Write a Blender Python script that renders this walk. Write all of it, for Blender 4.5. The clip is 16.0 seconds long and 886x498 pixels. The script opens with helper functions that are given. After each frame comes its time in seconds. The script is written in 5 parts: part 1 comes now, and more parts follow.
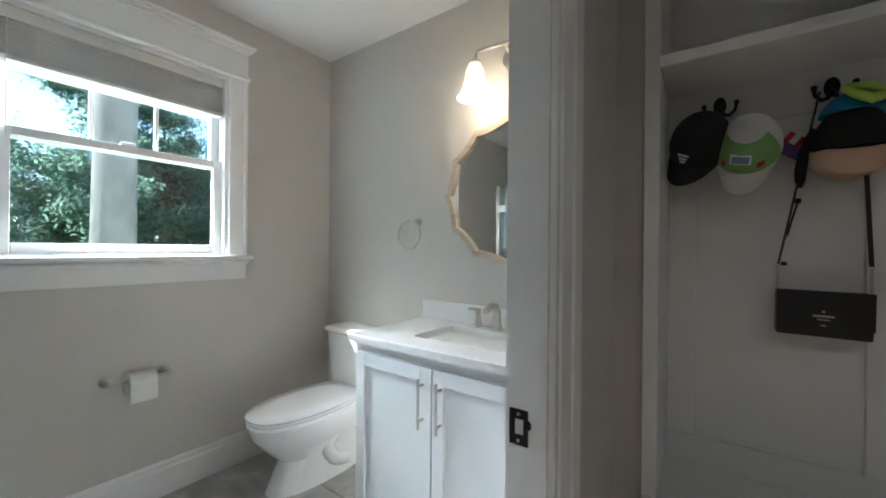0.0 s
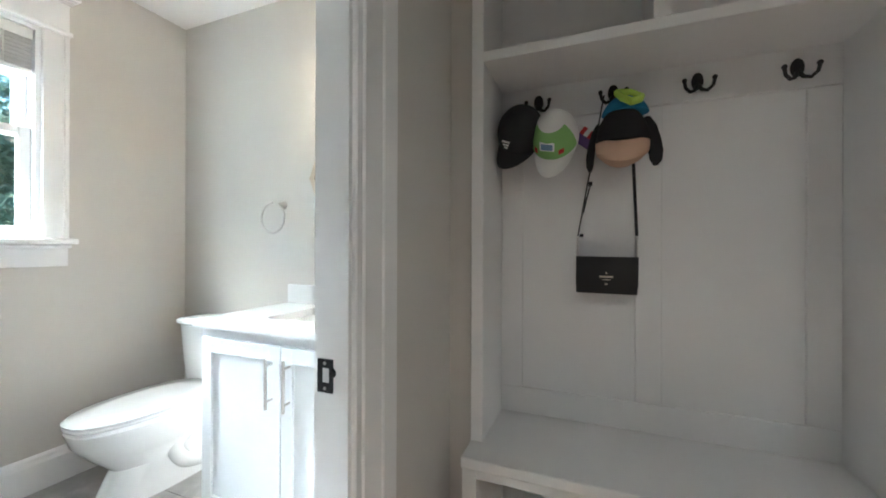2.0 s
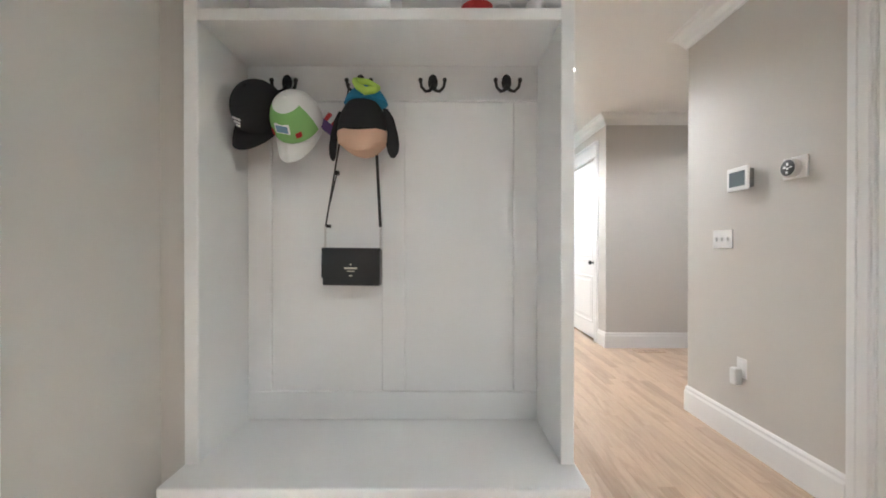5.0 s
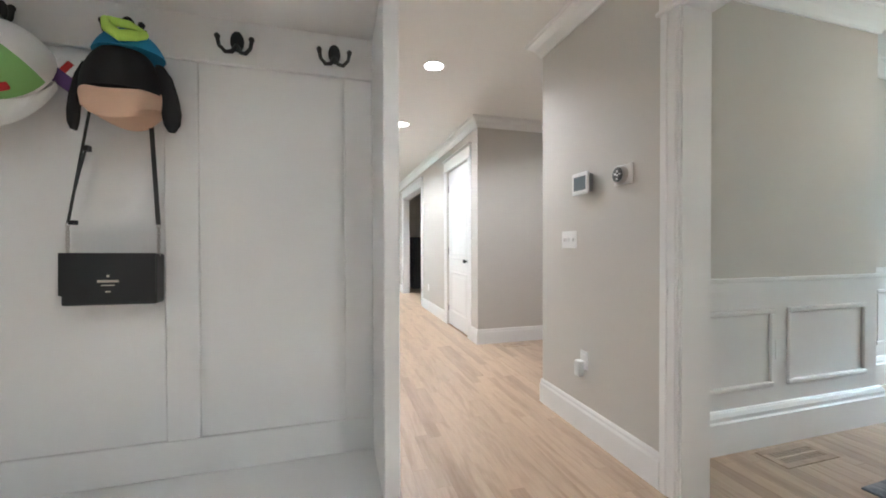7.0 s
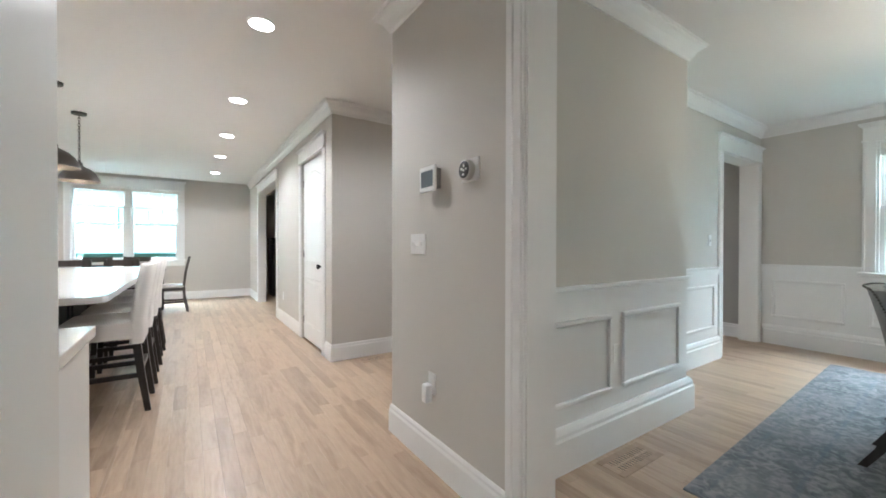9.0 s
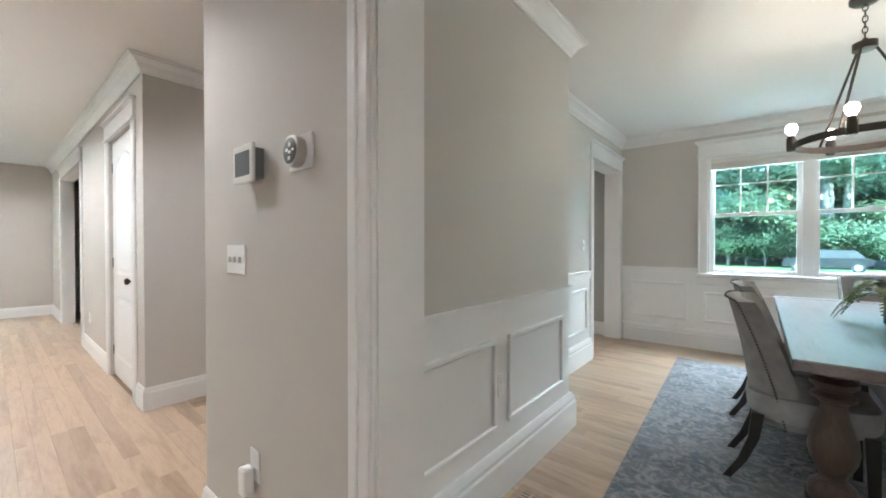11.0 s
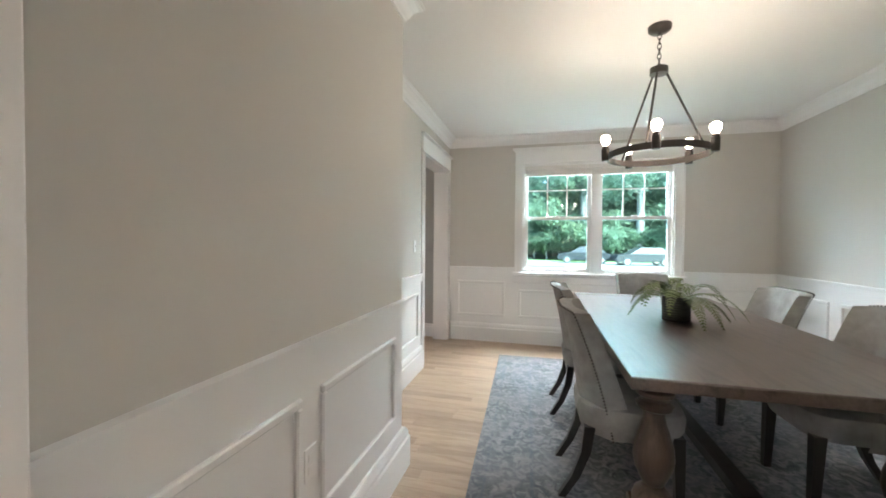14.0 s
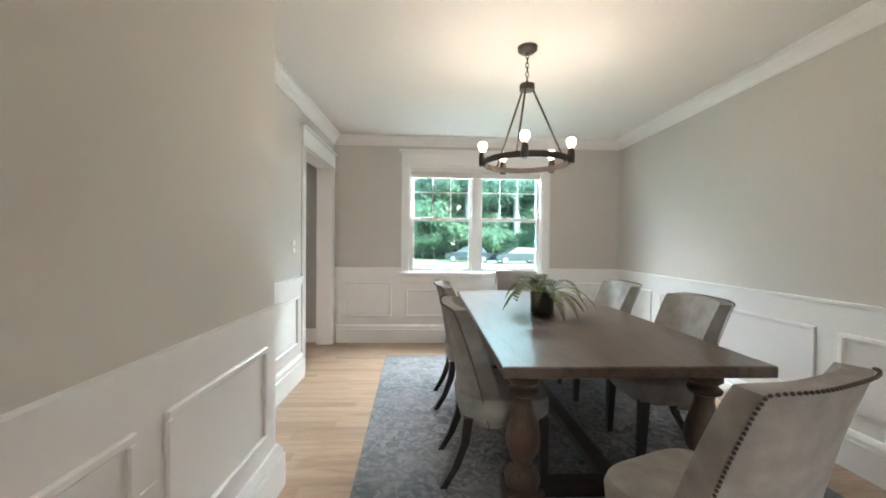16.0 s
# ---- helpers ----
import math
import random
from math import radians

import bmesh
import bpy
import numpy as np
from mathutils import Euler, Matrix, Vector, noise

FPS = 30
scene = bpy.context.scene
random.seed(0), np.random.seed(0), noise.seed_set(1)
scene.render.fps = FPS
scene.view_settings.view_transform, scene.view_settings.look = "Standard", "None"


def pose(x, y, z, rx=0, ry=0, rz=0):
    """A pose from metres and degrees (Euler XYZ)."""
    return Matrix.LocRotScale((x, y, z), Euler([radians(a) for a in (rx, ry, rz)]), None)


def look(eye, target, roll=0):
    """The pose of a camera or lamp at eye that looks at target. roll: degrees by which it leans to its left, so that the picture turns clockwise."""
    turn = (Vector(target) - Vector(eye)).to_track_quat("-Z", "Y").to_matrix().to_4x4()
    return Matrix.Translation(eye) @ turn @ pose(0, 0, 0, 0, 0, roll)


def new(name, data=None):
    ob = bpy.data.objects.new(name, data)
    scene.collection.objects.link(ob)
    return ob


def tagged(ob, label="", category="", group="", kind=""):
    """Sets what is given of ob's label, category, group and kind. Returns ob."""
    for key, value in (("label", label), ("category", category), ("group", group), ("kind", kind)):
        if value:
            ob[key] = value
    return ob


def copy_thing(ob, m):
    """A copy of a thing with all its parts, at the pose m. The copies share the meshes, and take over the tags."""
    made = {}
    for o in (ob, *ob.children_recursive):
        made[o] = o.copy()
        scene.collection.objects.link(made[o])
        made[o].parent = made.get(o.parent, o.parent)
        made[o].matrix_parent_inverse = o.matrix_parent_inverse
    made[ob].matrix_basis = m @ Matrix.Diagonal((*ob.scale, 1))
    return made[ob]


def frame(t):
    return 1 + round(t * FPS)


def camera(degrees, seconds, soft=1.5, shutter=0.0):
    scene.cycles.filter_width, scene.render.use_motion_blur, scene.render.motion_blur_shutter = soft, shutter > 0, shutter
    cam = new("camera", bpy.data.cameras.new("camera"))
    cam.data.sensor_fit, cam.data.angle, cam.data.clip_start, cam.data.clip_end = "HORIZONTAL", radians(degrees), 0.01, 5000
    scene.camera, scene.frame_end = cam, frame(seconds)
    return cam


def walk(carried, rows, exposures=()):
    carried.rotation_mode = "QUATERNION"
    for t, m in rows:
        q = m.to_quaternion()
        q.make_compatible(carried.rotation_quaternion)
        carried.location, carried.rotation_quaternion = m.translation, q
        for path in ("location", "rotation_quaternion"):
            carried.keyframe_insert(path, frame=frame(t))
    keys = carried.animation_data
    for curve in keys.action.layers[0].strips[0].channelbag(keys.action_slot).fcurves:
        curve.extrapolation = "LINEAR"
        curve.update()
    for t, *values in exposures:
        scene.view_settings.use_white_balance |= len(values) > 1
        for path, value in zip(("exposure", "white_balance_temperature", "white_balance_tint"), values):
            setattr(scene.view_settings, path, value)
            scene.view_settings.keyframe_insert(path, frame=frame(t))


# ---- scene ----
cam = camera(98.9, 16.0, soft=1.8)
PATH = [
    (0, (0.097, 0.12, 1.283), (-1.076, 1.74, 1.281), 0.5),
    (0.5, (0.146, 0.121, 1.26), (-0.919, 1.813, 1.262), 0.5),
    (1, (0.214, 0.128, 1.245), (-0.75, 1.88, 1.236), 0.3),
    (1.5, (0.274, 0.148, 1.218), (-0.583, 1.955, 1.21), 0.2),
    (2, (0.321, 0.178, 1.189), (-0.423, 2.034, 1.189), 0.2),
    (2.5, (0.379, 0.209, 1.167), (-0.258, 2.105, 1.164), 0.2),
    (3, (0.43, 0.248, 1.142), (-0.086, 2.181, 1.139), 0.2),
    (3.5, (0.48, 0.281, 1.132), (0.093, 2.243, 1.133), 0.2),
    (4, (0.545, 0.3, 1.138), (0.282, 2.283, 1.14), 0.2),
    (4.5, (0.621, 0.314, 1.154), (0.487, 2.309, 1.147), 0.1),
    (5, (0.708, 0.331, 1.164), (0.703, 2.331, 1.155), 0.0),
    (5.2, (0.748, 0.337, 1.164), (0.794, 2.337, 1.158), 0.1),
    (7.5, (1.023, 0.581, 1.183), (1.726, 2.454, 1.165), 0.0),
    (8, (1.137, 0.649, 1.166), (1.991, 2.458, 1.158), 0.3),
    (8.5, (1.256, 0.719, 1.179), (2.248, 2.456, 1.167), 0.2),
    (9, (1.357, 0.809, 1.202), (2.468, 2.473, 1.188), 0.1),
    (9.5, (1.457, 0.899, 1.219), (2.683, 2.479, 1.203), 0.1),
    (10, (1.571, 0.977, 1.238), (2.915, 2.458, 1.221), -0.1),
    (10.2, (1.621, 1.002, 1.24), (3.003, 2.448, 1.225), -0.1),
    (12.5, (2.177, 1.317, 1.344), (3.965, 2.213, 1.295), 0.4),
    (13, (2.272, 1.338, 1.345), (4.118, 2.106, 1.298), 0.5),
    (13.5, (2.334, 1.358, 1.339), (4.23, 1.995, 1.292), 0.5),
    (14, (2.369, 1.375, 1.326), (4.306, 1.872, 1.283), 0.5),
    (14.5, (2.39, 1.38, 1.318), (4.358, 1.734, 1.275), 0.4),
    (15, (2.4, 1.372, 1.317), (4.389, 1.583, 1.275), 0.5),
    (15.5, (2.409, 1.353, 1.323), (4.407, 1.42, 1.282), 0.5),
    (16, (2.404, 1.339, 1.324), (4.402, 1.264, 1.288), 0.6),
]
walk(cam, [(t, look(eye, target, roll)) for t, eye, target, roll in PATH], [(0, 1.7, 5950, 10), (1.0, 2.15, 5950, 10), (2.0, 2.75, 5900, 10), (3.0, 3.15, 6000, 10), (5.0, 3.78, 5900, 11), (9.0, 3.32, 5850, 10), (12.5, 3.42, 6250, 15), (16.0, 3.5, 6600, 17)])

# ---- daylight, lamps ----
world = bpy.data.worlds.new("sky")
scene.world = world
world.use_nodes = True
wn = world.node_tree
sky = wn.nodes.new("ShaderNodeTexSky")
sky.sky_type = "NISHITA"
sky.sun_disc = False
SUN_DIR = Vector((0.56, 0.64, -0.70)).normalized()
sky.sun_elevation = math.asin(-SUN_DIR.z)
sky.sun_rotation = math.atan2(-SUN_DIR.x, -SUN_DIR.y)
wn.links.new(sky.outputs[0], wn.nodes["Background"].inputs[0])
wn.nodes["Background"].inputs[1].default_value = 0.15


def lamp(name, kind, m, energy, colour=(1, 1, 1), **more):
    d = bpy.data.lights.new(name, kind)
    d.energy, d.color = energy, colour
    if kind == "AREA":
        d.shape, d.size, d.size_y = "RECTANGLE", more["size"], more["size_y"]
    if kind == "POINT":
        d.shadow_soft_size = more["size"]
    if kind == "SPOT":
        d.spot_size, d.spot_blend, d.shadow_soft_size = radians(more["cone"]), 0.6, more["size"]
    if kind == "SUN":
        d.angle = radians(more["size"])
    ob = new(name, d)
    ob.matrix_world = m
    return ob


lamp("sun", "SUN", look((0, 0, 0), SUN_DIR), 4.6, (1, 0.94, 0.85), size=0.5)
# sky light falling on each window from above the line of sight
lamp("bath_window_light", "AREA", look((-4.5, 1.15, 3.4), (-2.2, 0.72, 1.6)), 340, (0.96, 0.98, 1), size=2.2, size_y=1.0)
lamp("dining_window_light", "AREA", look((8.5, 0.72, 3.0), (7.0, 0.72, 1.4)), 60, (0.95, 0.98, 1), size=2.6, size_y=1.0)
lamp("kitchen_window_light", "AREA", look((0.28, 12.3, 3.1), (0.28, 10.7, 1.4)), 95, (0.88, 0.96, 1), size=2.6, size_y=1.0)
# recessed downlights, chandelier, pendants and vanity lamps
# last four downlights are unseen, added to brighten the mudroom and foyer
DOWN_WITH_FILL = [(1.76, 3.61), (1.77, 5.20), (1.78, 6.69), (1.78, 8.12), (1.79, 9.81), (-1.2, 3.7), (-1.2, 6.9), (-1.2, 10.0), (0.55, -0.35), (1.75, -0.35), (3.4, 3.75), (5.6, 3.6)]
for dx, dy in DOWN_WITH_FILL:
    lamp("downlight_or_fill_lamp", "SPOT", look((dx, dy, 2.675), (dx, dy, 0)), (11 if dx < 2 else 4) if dy > 2 else (2.4 if dx < 1 else 5), (1, 0.97, 0.93), cone=150, size=0.07)
CHX, CHY, CHZ = 5.05, 0.664, 1.885
for k in range(5):
    a = radians(72 * k + 20)
    lamp("chandelier_lamp", "POINT", pose(CHX + 0.308 * math.cos(a), CHY + 0.308 * math.sin(a), CHZ + 0.11), 0.40, (1, 0.86, 0.68), size=0.035)
for k in (0, 1):
    lamp("vanity_lamp", "POINT", pose(-0.89 + 0.30 * k, 1.74, 2.06), 0.7, (1, 0.8, 0.58), size=0.03)
for k in (0, 1, 2):
    lamp("pendant_lamp", "POINT", pose(0.33, 4.68 + 0.96 * k, 1.93), 0.9, (1, 0.8, 0.55), size=0.04)

# ---- materials ----
def node_material(name):
    m = bpy.data.materials.new(name)
    m.use_nodes = True
    nt = m.node_tree
    return m, nt, nt.nodes["Principled BSDF"]


def noise_tex(nt, scale, detail=4.0, stretch=(1, 1, 1), space="Object"):
    co = nt.nodes.new("ShaderNodeTexCoord")
    mp = nt.nodes.new("ShaderNodeMapping")
    mp.inputs["Scale"].default_value = stretch
    tx = nt.nodes.new("ShaderNodeTexNoise")
    tx.inputs["Scale"].default_value = scale
    tx.inputs["Detail"].default_value = detail
    nt.links.new(co.outputs[space], mp.inputs[0])
    nt.links.new(mp.outputs[0], tx.inputs[0])
    return tx


def ramp(nt, src, stops):
    r = nt.nodes.new("ShaderNodeValToRGB")
    e = r.color_ramp.elements
    while len(e) < len(stops):
        e.new(0.5)
    for el, (p, c) in zip(e, stops):
        el.position, el.color = p, (*c, 1)
    nt.links.new(src, r.inputs[0])
    return r.outputs[0]


def mix(nt, fac, a, b, mode="MIX"):
    n = nt.nodes.new("ShaderNodeMix")
    n.data_type, n.blend_type = "RGBA", mode
    for sock, v in ((n.inputs[0], fac), (n.inputs[6], a), (n.inputs[7], b)):
        if isinstance(v, bpy.types.NodeSocket):
            nt.links.new(v, sock)
        else:
            sock.default_value = v if isinstance(v, float) else (*v, 1)
    return n.outputs[2]


def bump(nt, bsdf, height, strength, dist=0.002):
    b = nt.nodes.new("ShaderNodeBump")
    b.inputs["Strength"].default_value, b.inputs["Distance"].default_value = strength, dist
    nt.links.new(height, b.inputs["Height"])
    nt.links.new(b.outputs[0], bsdf.inputs["Normal"])


def plain(name, colour, rough=0.5, metal=0.0, vary=0.06, scale=6.0, grain=120.0, relief=0.08, stretch=(1, 1, 1), coat=0.0):
    """Paint, metal, cloth: a base colour with slow and fine variation and a little relief."""
    m, nt, b = node_material(name)
    slow, fine = noise_tex(nt, scale, 3), noise_tex(nt, grain, 3, stretch)
    lo, hi = [c * (1 - vary) for c in colour], [min(1, c * (1 + vary)) for c in colour]
    c1 = ramp(nt, slow.outputs[0], [(0.3, lo), (0.7, hi)])
    c2 = mix(nt, 0.25, c1, ramp(nt, fine.outputs[0], [(0.3, lo), (0.7, hi)]))
    nt.links.new(c2, b.inputs["Base Color"])
    b.inputs["Roughness"].default_value, b.inputs["Metallic"].default_value = rough, metal
    b.inputs["Coat Weight"].default_value = coat
    if relief:
        bump(nt, b, fine.outputs[0], relief)
    return m


def emitter(name, colour, strength):
    m, nt, b = node_material(name)
    b.inputs["Base Color"].default_value = (*colour, 1)
    b.inputs["Emission Color"].default_value = (*colour, 1)
    b.inputs["Emission Strength"].default_value = strength
    return m


def glass_material(name, tint=(1, 1, 1), rough=0.0):
    m, nt, b = node_material(name)
    b.inputs["Base Color"].default_value = (*tint, 1)
    b.inputs["Transmission Weight"].default_value = 1
    b.inputs["Roughness"].default_value = rough
    b.inputs["IOR"].default_value = 1.45
    return m


def wood(name, dark, light, rough=0.4, scale=1.0, random_tone=0.0, axis="y", coat=0.0):
    m, nt, b = node_material(name)
    st = {"x": (0.12, 1, 1), "y": (1, 0.12, 1), "z": (1, 1, 0.12)}[axis]
    co = nt.nodes.new("ShaderNodeTexCoord")
    mp = nt.nodes.new("ShaderNodeMapping")
    mp.inputs["Scale"].default_value = st
    nt.links.new(co.outputs["Object"], mp.inputs[0])
    src = mp.outputs[0]
    rnd = None
    if random_tone:
        oi, ge = nt.nodes.new("ShaderNodeObjectInfo"), nt.nodes.new("ShaderNodeNewGeometry")
        ad = nt.nodes.new("ShaderNodeMath")
        ad.operation = "ADD"
        nt.links.new(oi.outputs["Random"], ad.inputs[0])
        nt.links.new(ge.outputs["Random Per Island"], ad.inputs[1])
        fr = nt.nodes.new("ShaderNodeMath")
        fr.operation = "FRACT"
        nt.links.new(ad.outputs[0], fr.inputs[0])
        rnd = fr.outputs[0]
        sh = nt.nodes.new("ShaderNodeVectorMath")
        sh.operation = "ADD"
        k = nt.nodes.new("ShaderNodeMath")
        k.operation = "MULTIPLY"
        k.inputs[1].default_value = 37.0
        nt.links.new(rnd, k.inputs[0])
        nt.links.new(mp.outputs[0], sh.inputs[0])
        nt.links.new(k.outputs[0], sh.inputs[1])
        src = sh.outputs[0]
    big, fine = nt.nodes.new("ShaderNodeTexNoise"), nt.nodes.new("ShaderNodeTexNoise")
    big.inputs["Scale"].default_value, fine.inputs["Scale"].default_value = 9 * scale, 70 * scale
    big.inputs["Distortion"].default_value = 1.6
    big.inputs["Detail"].default_value = fine.inputs["Detail"].default_value = 5
    nt.links.new(src, big.inputs[0])
    nt.links.new(src, fine.inputs[0])
    c = ramp(nt, big.outputs[0], [(0.32, dark), (0.5, light), (0.75, [x * 1.06 for x in light])])
    c = mix(nt, 0.35, c, ramp(nt, fine.outputs[0], [(0.35, dark), (0.6, light)]))
    if rnd:
        tone = ramp(nt, rnd, [(0.0, (1 - random_tone, 1 - 1.15 * random_tone, 1 - 1.3 * random_tone)), (0.35, (0.97, 0.96, 0.95)), (1.0, (1.06, 1.05, 1.04))])
        c = mix(nt, 1.0, c, tone, "MULTIPLY")
    nt.links.new(c, b.inputs["Base Color"])
    b.inputs["Roughness"].default_value = rough
    b.inputs["Coat Weight"].default_value, b.inputs["Coat Roughness"].default_value = coat, 0.15
    bump(nt, b, fine.outputs[0], 0.06)
    return m


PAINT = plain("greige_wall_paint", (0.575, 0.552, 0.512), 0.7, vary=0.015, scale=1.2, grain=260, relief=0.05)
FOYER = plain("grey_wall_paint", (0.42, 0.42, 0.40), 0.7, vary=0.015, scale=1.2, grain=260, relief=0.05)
CEIL = plain("ceiling_paint", (0.80, 0.79, 0.77), 0.85, vary=0.012, scale=1.0, grain=200, relief=0.05)
TRIM = plain("white_trim_paint", (0.80, 0.80, 0.79), 0.35, vary=0.012, scale=2.0, grain=180, relief=0.03)
LOCKER = plain("locker_white_paint", (0.76, 0.76, 0.75), 0.4, vary=0.015, scale=2.0, grain=180, relief=0.03)
CABINET = plain("cabinet_white_paint", (0.78, 0.80, 0.81), 0.3, vary=0.01, grain=180, relief=0.02)
QUARTZ = plain("white_quartz", (0.82, 0.83, 0.83), 0.12, vary=0.03, scale=4, grain=60, relief=0.0)
CERAMIC = plain("white_ceramic", (0.83, 0.83, 0.82), 0.08, vary=0.008, relief=0.0, coat=0.5)
NICKEL = plain("brushed_nickel", (0.55, 0.52, 0.49), 0.28, 1.0, vary=0.04, grain=300, relief=0.02)
BLACK = plain("black_iron", (0.015, 0.015, 0.016), 0.45, 0.4, vary=0.2, relief=0.05)
BRONZE = plain("dark_bronze", (0.07, 0.062, 0.056), 0.38, 0.8, vary=0.15, relief=0.05)
PLASTIC = plain("white_plastic", (0.82, 0.82, 0.81), 0.35, vary=0.01, relief=0.0)
OAK = wood("natural_oak_floor", (0.36, 0.255, 0.17), (0.49, 0.37, 0.265), 0.36, 1.0, 0.20, "y", 0.06)
OAK_GAP = plain("floor_joint", (0.24, 0.16, 0.10), 0.8)
TABLE_WOOD = wood("brown_stained_table", (0.045, 0.031, 0.024), (0.10, 0.072, 0.056), 0.3, 1.0, 0.0, "x", 0.2)
TURNED = wood("brown_turned_wood", (0.042, 0.028, 0.021), (0.10, 0.068, 0.05), 0.38, 1.0, 0.0, "z")
DARK_WOOD = wood("black_brown_wood", (0.012, 0.010, 0.009), (0.03, 0.026, 0.024), 0.35, 1.0, 0.0, "z")
ESPRESSO = wood("espresso_wood", (0.035, 0.028, 0.025), (0.075, 0.062, 0.056), 0.4, 1.0, 0.0, "z")
WEATHERED = wood("light_weathered_wood", (0.32, 0.25, 0.18), (0.52, 0.43, 0.33), 0.55, 1.5, 0.0, "x")
FABRIC = plain("grey_linen", (0.29, 0.285, 0.27), 0.95, vary=0.2, scale=14, grain=260, relief=0.6)
WHITE_FABRIC = plain("white_slipcover", (0.76, 0.74, 0.71), 0.95, vary=0.05, scale=8, grain=300, relief=0.35)
BLACK_LEATHER = plain("black_leather", (0.012, 0.012, 0.013), 0.38, vary=0.25, grain=260, relief=0.25)
BLACK_CLOTH = plain("black_cloth", (0.012, 0.012, 0.013), 0.9, vary=0.25, grain=400, relief=0.4)
GLASS = glass_material("window_glass", (0.78, 0.95, 0.98))
TINTED = glass_material("cyan_tinted_glass", (0.56, 0.95, 0.98))
MIRROR, _nt, _b = node_material("mirror_silver")
_b.inputs["Metallic"].default_value, _b.inputs["Roughness"].default_value = 1.0, 0.015
_b.inputs["Base Color"].default_value = (0.92, 0.93, 0.93, 1)
GLOW = emitter("warm_bulb", (1.0, 0.86, 0.68), 3)
DISC = emitter("downlight_lens", (1.0, 0.96, 0.9), 2.5)


def tile_mat():
    m, nt, b = node_material("grey_marble_tile")
    oi = nt.nodes.new("ShaderNodeObjectInfo")
    a, v = noise_tex(nt, 3.5, 6), noise_tex(nt, 14, 6)
    a.inputs["Distortion"].default_value = 1.5
    c = ramp(nt, a.outputs[0], [(0.35, (0.30, 0.29, 0.28)), (0.55, (0.42, 0.41, 0.39)), (0.62, (0.55, 0.54, 0.52)), (0.7, (0.40, 0.39, 0.37))])
    c = mix(nt, 0.2, c, ramp(nt, v.outputs[0], [(0.3, (0.28, 0.27, 0.26)), (0.7, (0.5, 0.49, 0.47))]))
    c = mix(nt, 1.0, c, ramp(nt, oi.outputs["Random"], [(0, (0.92, 0.92, 0.92)), (1, (1.05, 1.05, 1.05))]), "MULTIPLY")
    nt.links.new(c, b.inputs["Base Color"])
    b.inputs["Roughness"].default_value = 0.3
    return m


TILE = tile_mat()
GROUT = plain("grout", (0.35, 0.34, 0.33), 0.9)

# ---- mesh helpers ----
def box(bm, x0, x1, y0, y1, z0, z1, bev=0.0, seg=2):
    r = bmesh.ops.create_cube(bm, size=1.0)
    for v in r["verts"]:
        v.co = Vector(((x0 + x1) / 2 + v.co.x * (x1 - x0), (y0 + y1) / 2 + v.co.y * (y1 - y0), (z0 + z1) / 2 + v.co.z * (z1 - z0)))
    if bev:
        es = list({e for v in r["verts"] for e in v.link_edges})
        bmesh.ops.bevel(bm, geom=es, offset=bev, segments=seg, profile=0.5, affect="EDGES")


def boxm(*a, **k):
    bm = bmesh.new()
    box(bm, *a, **k)
    return bm


def tube(bm, pts, radii, n=12, cap=True):
    """Round bar along points, with a radius at each."""
    pts = [Vector(p) for p in pts]
    if not isinstance(radii, (list, tuple)):
        radii = [radii] * len(pts)
    rings = []
    up = None
    for i, p in enumerate(pts):
        d = (pts[min(i + 1, len(pts) - 1)] - pts[max(i - 1, 0)]).normalized()
        if up is None:
            up = d.orthogonal().normalized()
        up = (up - d * up.dot(d)).normalized()
        sd = d.cross(up)
        rings.append([bm.verts.new(p + radii[i] * (math.cos(2 * math.pi * k / n) * up + math.sin(2 * math.pi * k / n) * sd)) for k in range(n)])
    for a, b in zip(rings, rings[1:]):
        for k in range(n):
            bm.faces.new((a[k], a[(k + 1) % n], b[(k + 1) % n], b[k]))
    if cap:
        bm.faces.new(rings[0][::-1])
        bm.faces.new(rings[-1])
    return bm


def lathe(bm, profile, centre=(0, 0, 0), n=24, turn=None):
    """Turned body: profile of (radius, height)."""
    c = Vector(centre)
    turn = turn or Matrix.Identity(3)
    rings = []
    for r, z in profile:
        rings.append([bm.verts.new(c + turn @ Vector((r * math.cos(2 * math.pi * k / n), r * math.sin(2 * math.pi * k / n), z))) for k in range(n)])
    for a, b in zip(rings, rings[1:]):
        for k in range(n):
            bm.faces.new((a[k], a[(k + 1) % n], b[(k + 1) % n], b[k]))
    for ring, flip in ((rings[0], True), (rings[-1], False)):
        if (ring[0].co - ring[n // 2].co).length > 1e-4:
            bm.faces.new(ring[::-1] if flip else ring)
    return bm


def loft(bm, rings, closed=True, caps=True):
    """Skin through rings of points of equal count."""
    vs = [[bm.verts.new(p) for p in ring] for ring in rings]
    n = len(vs[0])
    for a, b in zip(vs, vs[1:]):
        for k in range(n if closed else n - 1):
            bm.faces.new((a[k], a[(k + 1) % n], b[(k + 1) % n], b[k]))
    if caps:
        bm.faces.new(vs[0][::-1])
        bm.faces.new(vs[-1])
    return bm


